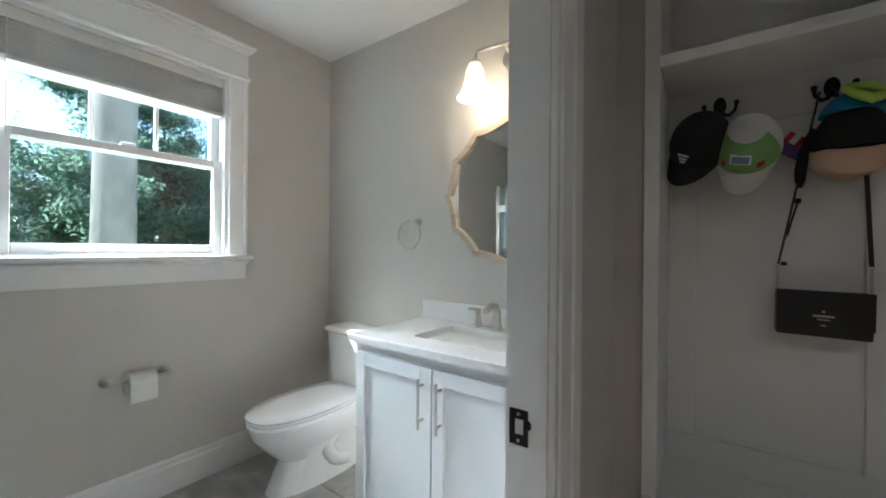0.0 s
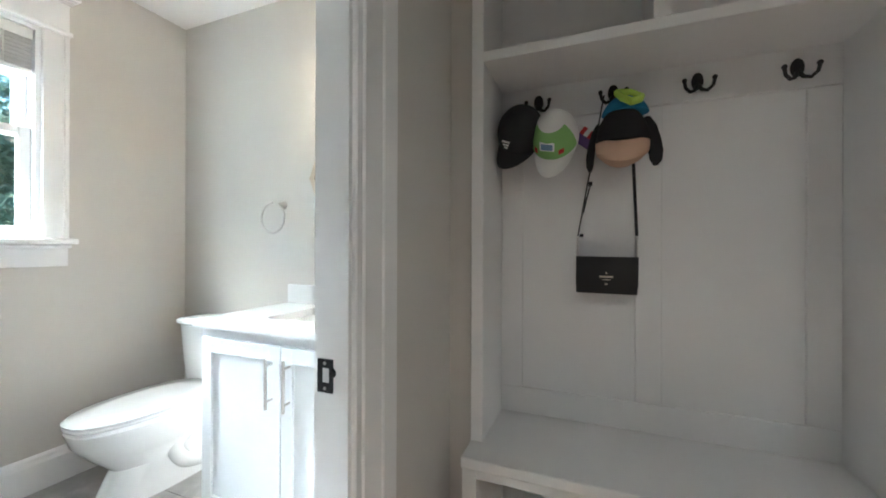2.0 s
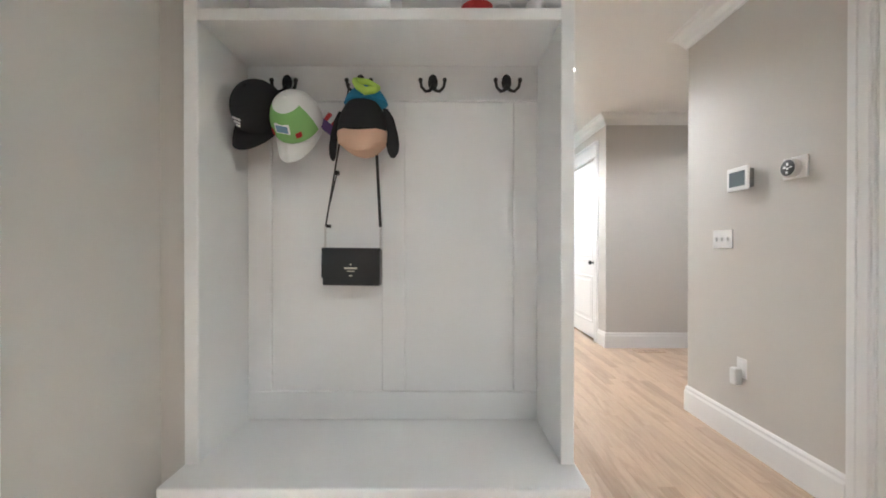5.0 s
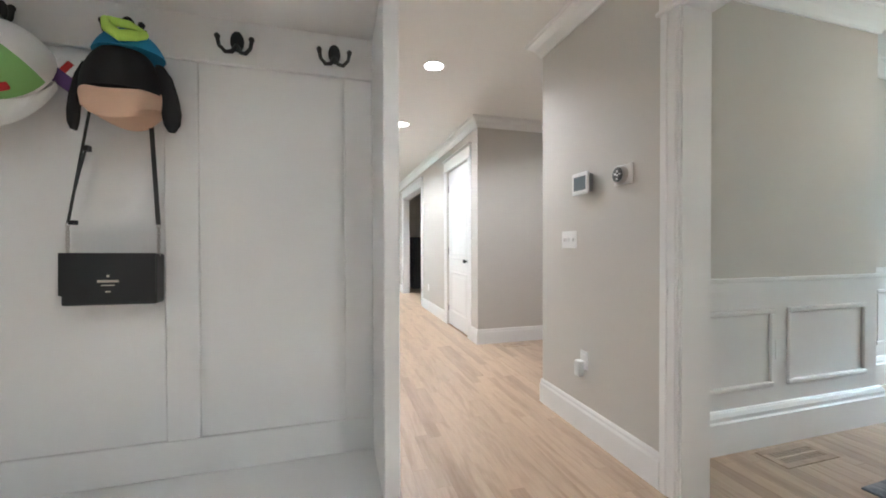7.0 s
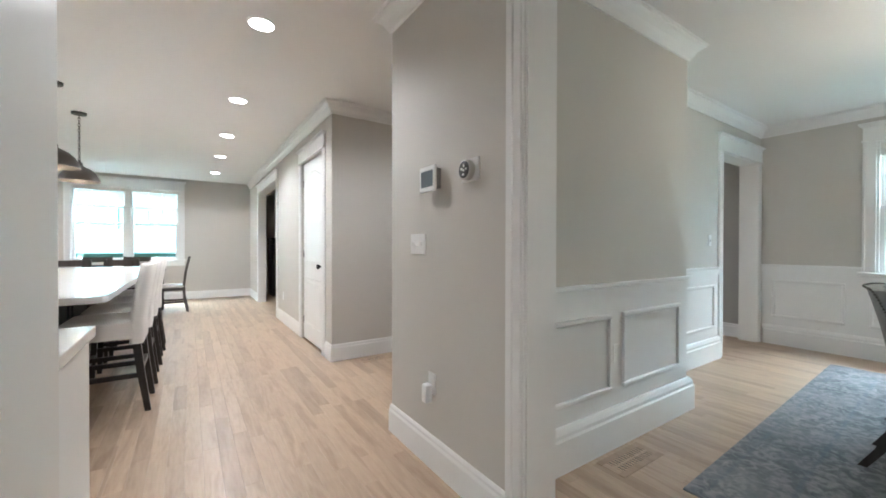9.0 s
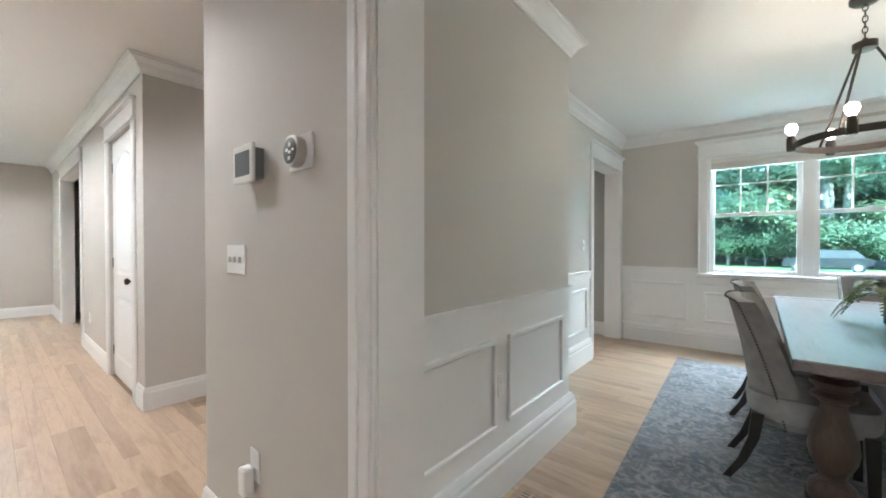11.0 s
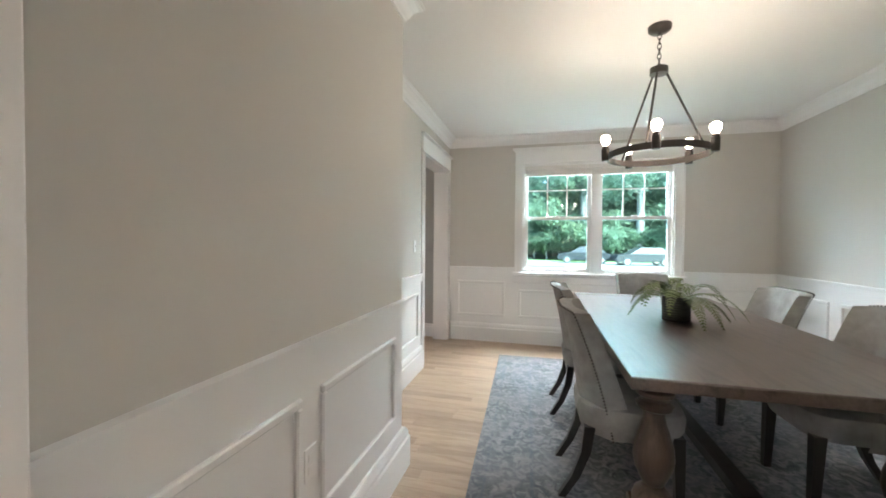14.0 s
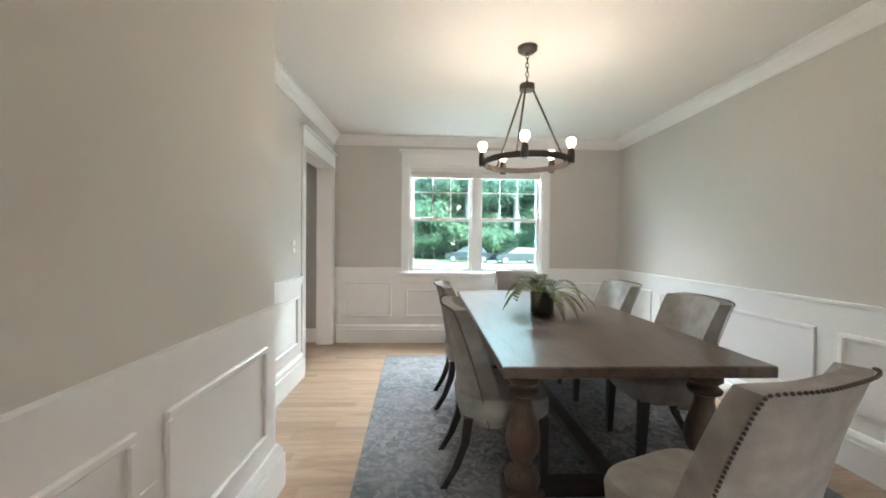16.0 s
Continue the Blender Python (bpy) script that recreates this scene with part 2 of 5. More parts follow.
def moulding(bm, profile, p0, p1, normal, m0=0.0, m1=0.0):
    """Profile of (distance from the wall, height) run from p0 to p1; m0, m1: mitre at the ends (1 outer corner, -1 inner)."""
    p0, p1, nn = Vector((*p0, 0)), Vector((*p1, 0)), Vector((*normal, 0))
    along = (p1 - p0).normalized()
    a = [bm.verts.new(p0 + nn * d - along * d * m0 + Vector((0, 0, z))) for d, z in profile]
    b = [bm.verts.new(p1 + nn * d + along * d * m1 + Vector((0, 0, z))) for d, z in profile]
    n = len(profile)
    fs = [bm.faces.new((a[k], a[(k + 1) % n], b[(k + 1) % n], b[k])) for k in range(n)]
    fs += [bm.faces.new(a[::-1]), bm.faces.new(b)]
    bmesh.ops.recalc_face_normals(bm, faces=fs)


def part(name, bm, material, parent=None, label="", smooth=False):
    bmesh.ops.recalc_face_normals(bm, faces=bm.faces)
    me = bpy.data.meshes.new(name)
    bm.to_mesh(me)
    bm.free()
    me.materials.append(material)
    if smooth:
        me.shade_smooth()
        me.set_sharp_from_angle(angle=radians(38))
    ob = new(name, me)
    if parent:
        ob.parent = parent
    if label:
        ob["label"] = label
    return ob


def thing(name, label, category, group="", at=None):
    ob = new(name)
    ob.empty_display_size = 0.05
    if at is not None:
        ob.matrix_world = at
    return tagged(ob, label, category, group)


def setting(name, bm, material, label, category, smooth=False):
    return tagged(part(name, bm, material, None, "", smooth), label, category, "", "structure")


# ---- the rooms ----
CH, BCH = 2.69, 2.64

def walls(name, boxes, mat, label):
    bm = bmesh.new()
    for b in boxes:
        box(bm, *b)
    return setting(name, bm, mat, label, "wall")


walls("wall_bath_west", [(-2.35, -2.21, -1.0, 0.27, 0, CH), (-2.35, -2.21, 1.17, 2.0, 0, CH), (-2.35, -2.21, 0.27, 1.17, 0, 1.235), (-2.35, -2.21, 0.27, 1.17, 2.27, CH)], PAINT, "greige painted bathroom wall with a window")
walls("wall_bath_north", [(-2.21, -0.275, 1.88, 2.0, 0, CH)], PAINT, "greige painted bathroom wall behind the vanity")
walls("wall_mudroom_west", [(-0.275, -0.19, -1.0, 0.04, 0, CH), (-0.275, -0.19, 0.90, 2.0, 0, CH), (-0.275, -0.19, 0.04, 0.90, 2.26, CH)], PAINT, "greige painted wall with the bathroom doorway")
walls("wall_locker", [(-0.19, -0.09, 1.53, 2.0, 0, CH), (-0.09, 1.07, 1.84, 1.995, 0, CH)], PAINT, "greige painted wall round the built-in locker")
walls("wall_south", [(-2.35, 2.61, -1.12, -1.0, 0, CH)], PAINT, "greige painted wall")
walls("wall_hall_east", [(2.45, 2.61, 1.87, 3.04, 0, CH), (2.45, 2.61, -0.35, 1.87, 2.27, CH), (2.45, 2.61, -1.35, -0.35, 0, CH)], PAINT, "greige painted wall with a wide cased opening")
walls("wall_dining_north", [(2.61, 4.43, 2.15, 2.30, 0, CH), (4.28, 4.43, 2.30, 2.58, 0, CH), (4.28, 6.22, 2.58, 2.76, 0, CH), (7.29, 7.40, 2.58, 2.76, 0, CH), (6.22, 7.29, 2.58, 2.76, 2.26, CH)], PAINT, "greige painted dining room wall with a doorway")
walls("wall_dining_east", [(7.40, 7.55, -1.35, -0.16, 0, CH), (7.40, 7.55, 1.60, 2.70, 0, CH), (7.40, 7.55, -0.16, 1.60, 0, 0.93), (7.40, 7.55, -0.16, 1.60, 2.32, CH)], PAINT, "greige painted dining room wall with a double window")
walls("wall_dining_south", [(2.61, 7.40, -1.35, -1.2, 0, CH)], PAINT, "greige painted dining room wall")
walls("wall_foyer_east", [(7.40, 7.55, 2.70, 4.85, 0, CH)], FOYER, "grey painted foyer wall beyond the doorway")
walls("wall_foyer", [(2.58, 7.40, 4.72, 4.85, 0, CH), (2.62, 7.39, 2.77, 2.78, 2.3, CH)], PAINT, "greige painted end wall of the pantry")
walls("wall_pantry", [(2.58, 2.72, 4.85, 5.03, 0, CH), (2.58, 2.72, 5.98, 7.68, 0, CH), (2.58, 2.72, 9.72, 11.1, 0, CH), (2.58, 2.72, 5.03, 5.98, 2.27, CH), (2.58, 2.72, 7.68, 9.72, 2.32, CH)], PAINT, "greige painted hallway wall with a door and an opening")
walls("wall_kitchen_north", [(-3.1, -0.60, 11.1, 11.25, 0, CH), (1.16, 5.2, 11.1, 11.25, 0, CH), (-0.60, 1.16, 11.1, 11.25, 0, 0.90), (-0.60, 1.16, 11.1, 11.25, 2.42, CH)], PAINT, "pale greige wall with a double window")
walls("wall_kitchen_west", [(-3.1, -3.0, 2.0, 11.1, 0, CH), (-3.1, -2.35, 1.88, 2.0, 0, CH)], PAINT, "greige painted kitchen wall")
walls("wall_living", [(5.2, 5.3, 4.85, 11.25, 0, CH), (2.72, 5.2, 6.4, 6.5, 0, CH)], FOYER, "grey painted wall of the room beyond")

setting("ceiling", boxm(-3.1, 7.55, -1.35, 11.25, CH, CH + 0.1), CEIL, "smooth white painted ceiling", "ceiling")
setting("ceiling_bath", boxm(-2.21, -0.275, -1.0, 1.88, BCH, BCH + 0.05), CEIL, "smooth white painted bathroom ceiling", "ceiling")
setting("floor_base", boxm(-3.1, 7.55, -1.35, 11.25, -0.2, -0.014), OAK_GAP, "dark joint under the floor boards", "floor")

CROWN = [(0, 2.575), (0.012, 2.575), (0.016, 2.590), (0.03, 2.605), (0.045, 2.635), (0.075, 2.660), (0.088, 2.665), (0.09, 2.678), (0.10, 2.680), (0.10, 2.689), (0, 2.689)]
BASE = [(0, 0.001), (0.016, 0.001), (0.016, 0.135), (0.011, 0.15), (0.011, 0.165), (0.004, 0.178), (0, 0.178)]
TALL_BASE = [(0, 0.001), (0.038, 0.001), (0.038, 0.175), (0.030, 0.185), (0.030, 0.205), (0.02, 0.225), (0.012, 0.235), (0, 0.235)]
RAIL = [(0, 0.905), (0.016, 0.905), (0.016, 0.962), (0.028, 0.966), (0.028, 0.986), (0, 0.986)]


def run(name, profile, p0, p1, normal, m0=0, m1=0, label="white painted moulding", mat=None):
    bm = bmesh.new()
    moulding(bm, profile, p0, p1, normal, m0, m1)
    return setting(name, bm, mat or TRIM, label, "trim")


for p0, p1, nn, m0, m1 in (
    ((2.45, 1.87), (2.45, 3.04), (-1, 0), 0, 1), ((2.45, 3.04), (2.61, 3.04), (0, 1), 1, 0),
    ((2.58, 4.72), (2.58, 11.1), (-1, 0), 1, -1), ((2.58, 4.72), (7.40, 4.72), (0, -1), 1, 0),
    ((2.61, 2.15), (4.43, 2.15), (0, -1), -1, 1), ((4.43, 2.15), (4.43, 2.58), (1, 0), 1, -1), ((4.43, 2.58), (7.40, 2.58), (0, -1), -1, -1),
    ((7.40, -1.2), (7.40, 2.58), (-1, 0), -1, -1), ((2.61, -1.2), (7.40, -1.2), (0, 1), -1, -1), ((2.61, -1.2), (2.61, 2.15), (1, 0), -1, -1)):
    run("trim_crown", CROWN, p0, p1, nn, m0, m1, "white stepped crown moulding under the ceiling")
for p0, p1, nn, m0, m1 in (
    ((2.45, 1.965), (2.45, 3.04), (-1, 0), 0, 1), ((2.45, 3.04), (2.61, 3.04), (0, 1), 1, 0),
    ((2.58, 4.72), (2.58, 4.92), (-1, 0), 1, 0), ((2.58, 4.72), (7.4, 4.72), (0, -1), 1, 0), ((2.58, 6.09), (2.58, 7.58), (-1, 0), 0, 0),
    ((2.58, 9.82), (2.58, 11.1), (-1, 0), 0, -1), ((-3.0, 11.1), (2.58, 11.1), (0, -1), 0, -1),
    ((-2.21, -1.0), (-2.21, 1.88), (1, 0), 0, -1), ((-2.21, 1.88), (-1.31, 1.88), (0, -1), -1, 0),
    ((-0.19, 1.105), (-0.19, 1.53), (1, 0), 0, -1), ((7.40, 2.77), (7.40, 4.72), (-1, 0), 0, 0), ((2.72, 6.5), (5.2, 6.5), (0, 1), 0, 0), ((5.2, 6.5), (5.2, 11.1), (-1, 0), 0, 0)):
    run("baseboard", BASE, p0, p1, nn, m0, m1, "tall white painted baseboard")


# ---- wainscot, casings, windows, doors ----
def panel_frame(bm, along, p0, p1, fixed, normal, z0, z1, w=0.03, t=0.02):
    """Picture-frame moulding on a wall: from p0 to p1 along x or y."""
    for a0, a1, b0, b1 in ((p0, p1, z0, z0 + w), (p0, p1, z1 - w, z1), (p0, p0 + w, z0 + w, z1 - w), (p1 - w, p1, z0 + w, z1 - w)):
        f0, f1 = sorted((fixed, fixed + normal * t))
        if along == "x":
            box(bm, a0, a1, f0, f1, b0, b1, 0.006, 1)
        else:
            box(bm, f0, f1, a0, a1, b0, b1, 0.006, 1)


def wainscot(name, along, a0, a1, fixed, normal, panels, e0=0, e1=0, hole=None):
    """White board to rail height with rail, tall base and framed panels."""
    bm = bmesh.new()
    f0, f1 = sorted((fixed, fixed + normal * 0.006))
    box(bm, *((a0, a1, f0, f1) if along == "x" else (f0, f1, a0, a1)), 0.002, 0.95)
    w = setting(name, bm, TRIM, "white painted wainscot with framed panels and chair rail", "wainscot")
    for nm, prof in (("chair_rail", RAIL), ("base", TALL_BASE)):
        b = bmesh.new()
        ends = ((a0, fixed), (a1, fixed), (0, normal)) if along == "x" else ((fixed, a0), (fixed, a1), (normal, 0))
        prof = [(d + (0.006 if d else 0), z) for d, z in prof]
        moulding(b, prof, *ends, e0, e1)
        part(nm, b, TRIM, w)
    for p0, p1 in panels:
        b = bmesh.new()
        panel_frame(b, along, p0, p1, fixed + normal * 0.004, normal, 0.335, 0.80)
        part("panel_moulding", b, TRIM, w)
    return w


wainscot("trim_wainscot_1", "x", 2.61, 4.43, 2.15, -1, ((2.74, 3.46), (3.58, 4.30)), 0, 1)
wainscot("trim_wainscot_2", "y", 2.15, 2.58, 4.43, 1, (), 1, -1)
wainscot("trim_wainscot_3", "x", 4.43, 6.13, 2.58, -1, ((4.55, 5.20), (5.32, 6.02)), -1, 0)
wainscot("trim_wainscot_4", "y", 1.70, 2.58, 7.40, -1, ((1.82, 2.46),), 0, -1)
wainscot("trim_wainscot_6", "y", -1.2, -0.27, 7.40, -1, ((-1.06, -0.40),), -1, 0)
wainscot("trim_wainscot_7", "x", 2.61, 7.40, -1.2, 1, ((2.75, 3.62), (3.76, 4.63), (4.77, 5.64), (5.78, 6.45), (6.59, 7.26)), -1, -1)
bm = boxm(7.394, 7.40, -0.27, 1.70, 0.002, 0.80)
under = setting("trim_wainscot_5", bm, TRIM, "white painted wainscot under the window", "wainscot")
b = bmesh.new()
moulding(b, [(d + (0.006 if d else 0), z) for d, z in TALL_BASE], (7.40, -0.27), (7.40, 1.70), (-1, 0))
part("base", b, TRIM, under)
for p0, p1 in ((-0.20, 0.66), (0.78, 1.64)):
    b = bmesh.new()
    panel_frame(b, "y", p0, p1, 7.396, -1, 0.335, 0.70)
    part("panel_moulding", b, TRIM, under)


def flat_casing(name, m, width, height, cw=0.10, head=0.15, label="white painted door casing", deep=0.022):
    """Casing round an opening: local x along the wall, y out of the wall, opening from 0 to width."""
    g = tagged(new(name), label, "door casing", "", "structure")
    g.matrix_world = m
    for x0, x1 in ((-cw, 0), (width, width + cw)):
        bm = bmesh.new()
        box(bm, x0, x1, 0, deep * 0.75, 0.002, height, 0.003, 1)
        box(bm, x0 + cw * 0.12, x0 + cw * 0.42, 0.004, deep, 0.002, height, 0.004, 1)
        box(bm, x0 + cw * 0.58, x0 + cw * 0.88, 0.004, deep, 0.002, height, 0.004, 1)
        part("side_casing", bm, TRIM, g)
    bm = boxm(-cw - 0.012, width + cw + 0.012, 0, deep + 0.012, height, height + 0.02, bev=0.005)
    part("head_fillet", bm, TRIM, g)
    part("head_casing", boxm(-cw, width + cw, 0, deep, height + 0.02, height + head - 0.03), TRIM, g)
    bm = bmesh.new()
    for k, (o, z0, z1) in enumerate(((0.012, 0.03, 0.018), (0.026, 0.018, 0.0))):
        box(bm, -cw - o, width + cw + o, 0, deep + o, height + head - z0, height + head - z1, 0.003, 1)
    part("head_cap", bm, TRIM, g)
    return g


# local y points out of the wall; x follows from it
def on_wall(x, y, face):
    return pose(x, y, 0, 0, 0, {"+y": 0, "-x": 90, "-y": 180, "+x": -90}[face])


# mudroom side of the bathroom door: opening runs y 0.06 to 0.88
flat_casing("door_casing_bath", on_wall(-0.19, 0.893, "+x"), 0.841, 2.25, 0.19, 0.16, "wide white stepped door casing of the bathroom")
flat_casing("door_casing_dining", on_wall(2.45, -0.338, "-x"), 2.196, 2.258, 0.105, 0.17, "white fluted casing of the dining room opening")
flat_casing("door_casing_dining_inner", on_wall(2.61, 1.858, "+x"), 2.196, 2.258, 0.105, 0.17, "white casing inside the dining room opening")
flat_casing("door_casing_foyer", on_wall(7.278, 2.58, "-y"), 1.046, 2.248, 0.10, 0.20, "white casing of the foyer doorway")
flat_casing("door_casing_pantry", on_wall(2.58, 5.03, "-x"), 0.95, 2.27, 0.10, 0.18, "white casing of the pantry door")
flat_casing("door_casing_living", on_wall(2.58, 7.695, "-x"), 2.01, 2.308, 0.11, 0.18, "white casing of the living room opening")


def liner(name, boxes, label):
    bm = bmesh.new()
    for q in boxes:
        box(bm, *q)
    return setting(name, bm, TRIM, label, "door jamb")


liner("jamb_bath", [(-0.279, -0.186, 0.880, 0.899, 0.002, 2.24), (-0.279, -0.186, 0.041, 0.06, 0.002, 2.24), (-0.279, -0.186, 0.041, 0.899, 2.24, 2.259)], "white painted door jamb with a stop")
liner("jamb_dining", [(2.446, 2.614, 1.85, 1.869, 0.002, 2.25), (2.446, 2.614, -0.349, -0.33, 0.002, 2.25), (2.446, 2.614, -0.349, 1.869, 2.25, 2.269)], "white painted jamb of the wide opening")
liner("jamb_foyer", [(6.221, 6.24, 2.576, 2.764, 0.002, 2.24), (7.27, 7.289, 2.576, 2.764, 0.002, 2.24), (6.221, 7.289, 2.576, 2.764, 2.24, 2.259)], "white painted jamb of the foyer doorway")
liner("jamb_living", [(2.576, 2.724, 7.681, 7.702, 0.002, 2.3), (2.576, 2.724, 9.698, 9.719, 0.002, 2.3), (2.576, 2.724, 7.681, 9.719, 2.3, 2.319)], "white painted jamb of the living room opening")

# strike plate on the bathroom jamb
strike = thing("strike_plate", "black metal strike plate on the white door jamb", "strike plate")
bm = bmesh.new()
for q in ((-0.268, -0.226, 0.877, 0.8803, 0.862, 0.884), (-0.268, -0.226, 0.877, 0.8803, 0.918, 0.938), (-0.268, -0.256, 0.877, 0.8803, 0.884, 0.918), (-0.236, -0.226, 0.877, 0.8803, 0.884, 0.918)):
    box(bm, *q)
part("plate", bm, BLACK, strike)
bm = bmesh.new()
tube(bm, [(-0.226, 0.8785, 0.908), (-0.219, 0.8785, 0.908)], [0.012, 0.006], 8)
part("lip", bm, BLACK, strike)
for z in (0.872, 0.929):
    bm = bmesh.new()
    tube(bm, [(-0.247, 0.8755, z), (-0.247, 0.879, z)], 0.004, 8)
    part("screw", bm, NICKEL, strike)


def panel_door(name, m, w, h, label, knob_x):
    """Two-panel door with an arched top panel; local x along the width, y towards the viewer."""
    d = tagged(new(name), label, "door", "", "structure")
    d.matrix_world = m
    bm = boxm(0.004, w - 0.004, -0.035, 0.0, 0.008, h, bev=0.002, seg=1)
    part("door_leaf", bm, TRIM, d)
    for z0, z1, arch in ((0.20, 0.80, False), (0.98, h - 0.15, True)):
        outer = [(0.12, z0), (w - 0.12, z0)] + ([(w - 0.12 - (w - 0.24) * k / 12, z1 - 0.10 + 0.10 * math.sin(math.pi * k / 12)) for k in range(13)] if arch else [(w - 0.12, z1), (0.12, z1)])
        cx, cz = w / 2, (z0 + z1) / 2
        rings = []
        for s, y in ((0.0, 0.002), (0.012, 0.010), (0.03, 0.002), (0.055, 0.0015), (0.075, 0.008)):
            rings.append([(x + (cx - x) / abs(cx - x + 1e-6) * min(s, abs(cx - x)), y, z + (cz - z) / abs(cz - z + 1e-6) * s) for x, z in outer])
        bm = bmesh.new()
        loft(bm, rings)
        part("door_panel", bm, TRIM, d)
    bm = bmesh.new()
    lathe(bm, [(0.028, 0), (0.028, 0.008), (0.01, 0.012), (0.01, 0.035), (0.024, 0.045), (0.028, 0.058), (0.02, 0.07), (0.0, 0.072)], (knob_x, 0, 0.97), 16, Euler((-math.pi / 2, 0, 0)).to_matrix())
    part("door_knob", bm, BLACK, d, "black round door knob", True)
    hx = 0.0 if knob_x > w / 2 else w
    for z in (0.25, 1.1, h - 0.25):
        part("hinge", boxm(hx - 0.012, hx + 0.012, -0.004, 0.006, z - 0.045, z + 0.045), BLACK, d)
    return d


panel_door("door_pantry", pose(2.605, 5.975, 0, 0, 0, -90) @ pose(0, 0, 0, 0, 0, 0) @ Matrix.Scale(-1, 4, (0, 1, 0)), 0.94, 2.265, "white two-panel pantry door, closed, with black hinges", 0.86)

BLIND = plain("white_blind_slats", (0.72, 0.70, 0.67), 0.5, vary=0.03, relief=0.0)


def window(name, m, w, z0, z1, units, label, blind_drop, casing=0.10, grid=2, wall=0.14, glass=None):
    """Double-hung window; local x along the opening 0..w, y into the room, wall from y=-wall to 0."""
    g = tagged(new(name), label, "window", "", "structure")
    g.matrix_world = m
    bm = bmesh.new()
    for q in ((0, 0.02, -wall, 0.003, z0, z1), (w - 0.02, w, -wall, 0.003, z0, z1), (0.02, w - 0.02, -wall, 0.003, z1 - 0.02, z1), (0.02, w - 0.02, -wall, 0.0, z0, z0 + 0.012)):
        box(bm, *q)
    part("window_frame", bm, TRIM, g)
    for x0, x1 in ((-casing, 0), (w, w + casing)):
        bm = bmesh.new()
        box(bm, x0, x1, 0, 0.02, z0, z1, 0.003, 1)
        xo = x0 if x0 < 0 else x1 - 0.02
        box(bm, xo, xo + 0.02, 0.003, 0.03, z0, z1, 0.003, 1)
        part("side_casing", bm, TRIM, g)
    part("head_fillet", boxm(-casing - 0.012, w + casing + 0.012, 0, 0.036, z1, z1 + 0.022, bev=0.006), TRIM, g)
    part("head_casing", boxm(-casing, w + casing, 0, 0.024, z1 + 0.022, z1 + 0.16), TRIM, g)
    bm = bmesh.new()
    for o, a, b2 in ((0.010, 0.16, 0.172), (0.022, 0.172, 0.186), (0.034, 0.186, 0.205)):
        box(bm, -casing - o, w + casing + o, 0, 0.024 + o, z1 + a, z1 + b2, 0.003, 1)
    part("head_cap", bm, TRIM, g)
    part("window_sill", boxm(-casing - 0.03, w + casing + 0.03, -0.02, 0.055, z0 - 0.028, z0, bev=0.008), TRIM, g)
    bm = bmesh.new()
    box(bm, -casing, w + casing, 0, 0.02, z0 - 0.14, z0 - 0.028, 0.003, 1)
    box(bm, -casing - 0.012, w + casing + 0.012, 0, 0.034, z0 - 0.05, z0 - 0.028, 0.008, 2)
    part("apron", bm, TRIM, g)
    uw = (w - 0.04 - 0.09 * (units - 1)) / units
    zm = (z0 + z1) / 2 - 0.02
    for u in range(units):
        x0 = 0.02 + u * (uw + 0.09)
        x1 = x0 + uw
        if u:
            part("mullion", boxm(x0 - 0.09, x0, -wall, -0.01, z0 + 0.012, z1 - 0.02), TRIM, g)
        for nm, ya, yb, za, zb in (("upper_sash", -0.115, -0.075, zm, z1 - 0.02), ("lower_sash", -0.07, -0.03, z0 + 0.012, zm + 0.04)):
            bm = bmesh.new()
            s = 0.045
            for q in ((x0, x0 + s, ya, yb, za, zb), (x1 - s, x1, ya, yb, za, zb), (x0 + s, x1 - s, ya, yb, za, za + s), (x0 + s, x1 - s, ya, yb, zb - 0.038, zb)):
                box(bm, *q, 0.003, 1)
            sash = part(nm, bm, TRIM, g)
            pane = part("pane", boxm(x0 + s - 0.002, x1 - s + 0.002, (ya + yb) / 2 - 0.002, (ya + yb) / 2 + 0.002, za + s, zb - 0.038), glass or GLASS, sash)
            pane.visible_shadow = False
            if nm == "upper_sash":
                bm = bmesh.new()
                for k in range(1, grid + 1):
                    xx = x0 + s + (uw - 2 * s) * k / (grid + 1)
                    box(bm, xx - 0.008, xx + 0.008, ya + 0.008, yb - 0.008, za + s, zb - 0.038)
                zz = za + s + (zb - za - s) * 0.52
                box(bm, x0 + s, x1 - s, ya + 0.010, yb - 0.010, zz - 0.008, zz + 0.008)
                part("muntins", bm, TRIM, sash)
            else:
                cx = (x0 + x1) / 2
                part("sash_lock", boxm(cx - 0.03, cx + 0.03, -0.072, -0.032, zm + 0.04, zm + 0.056, bev=0.005), PLASTIC, sash)
    bl = thing("window_blind", "raised white slatted blind gathered at the window head", "blind", "window blinds")
    bl.matrix_world = m
    part("headrail", boxm(0.024, w - 0.024, -0.062, -0.006, z1 - 0.075, z1 - 0.022, bev=0.004), BLIND, bl)
    n = 22
    for k in range(n):
        z = z1 - 0.08 - k * (blind_drop - 0.10) / n
        part("slat", boxm(0.028, w - 0.028, -0.058, -0.012 + 0.003 * (k % 3), z - 0.0025, z), BLIND, bl)
    part("bottom_rail", boxm(0.026, w - 0.026, -0.06, -0.008, z1 - blind_drop, z1 - blind_drop + 0.02, bev=0.004), BLIND, bl)
    for xx in (0.14 * w, 0.86 * w):
        bm = bmesh.new()
        tube(bm, [(xx, -0.005, z1 - 0.03), (xx, -0.004, z1 - blind_drop)], 0.0015, 6)
        part("ladder_cord", bm, BLIND, bl)
    bm = bmesh.new()
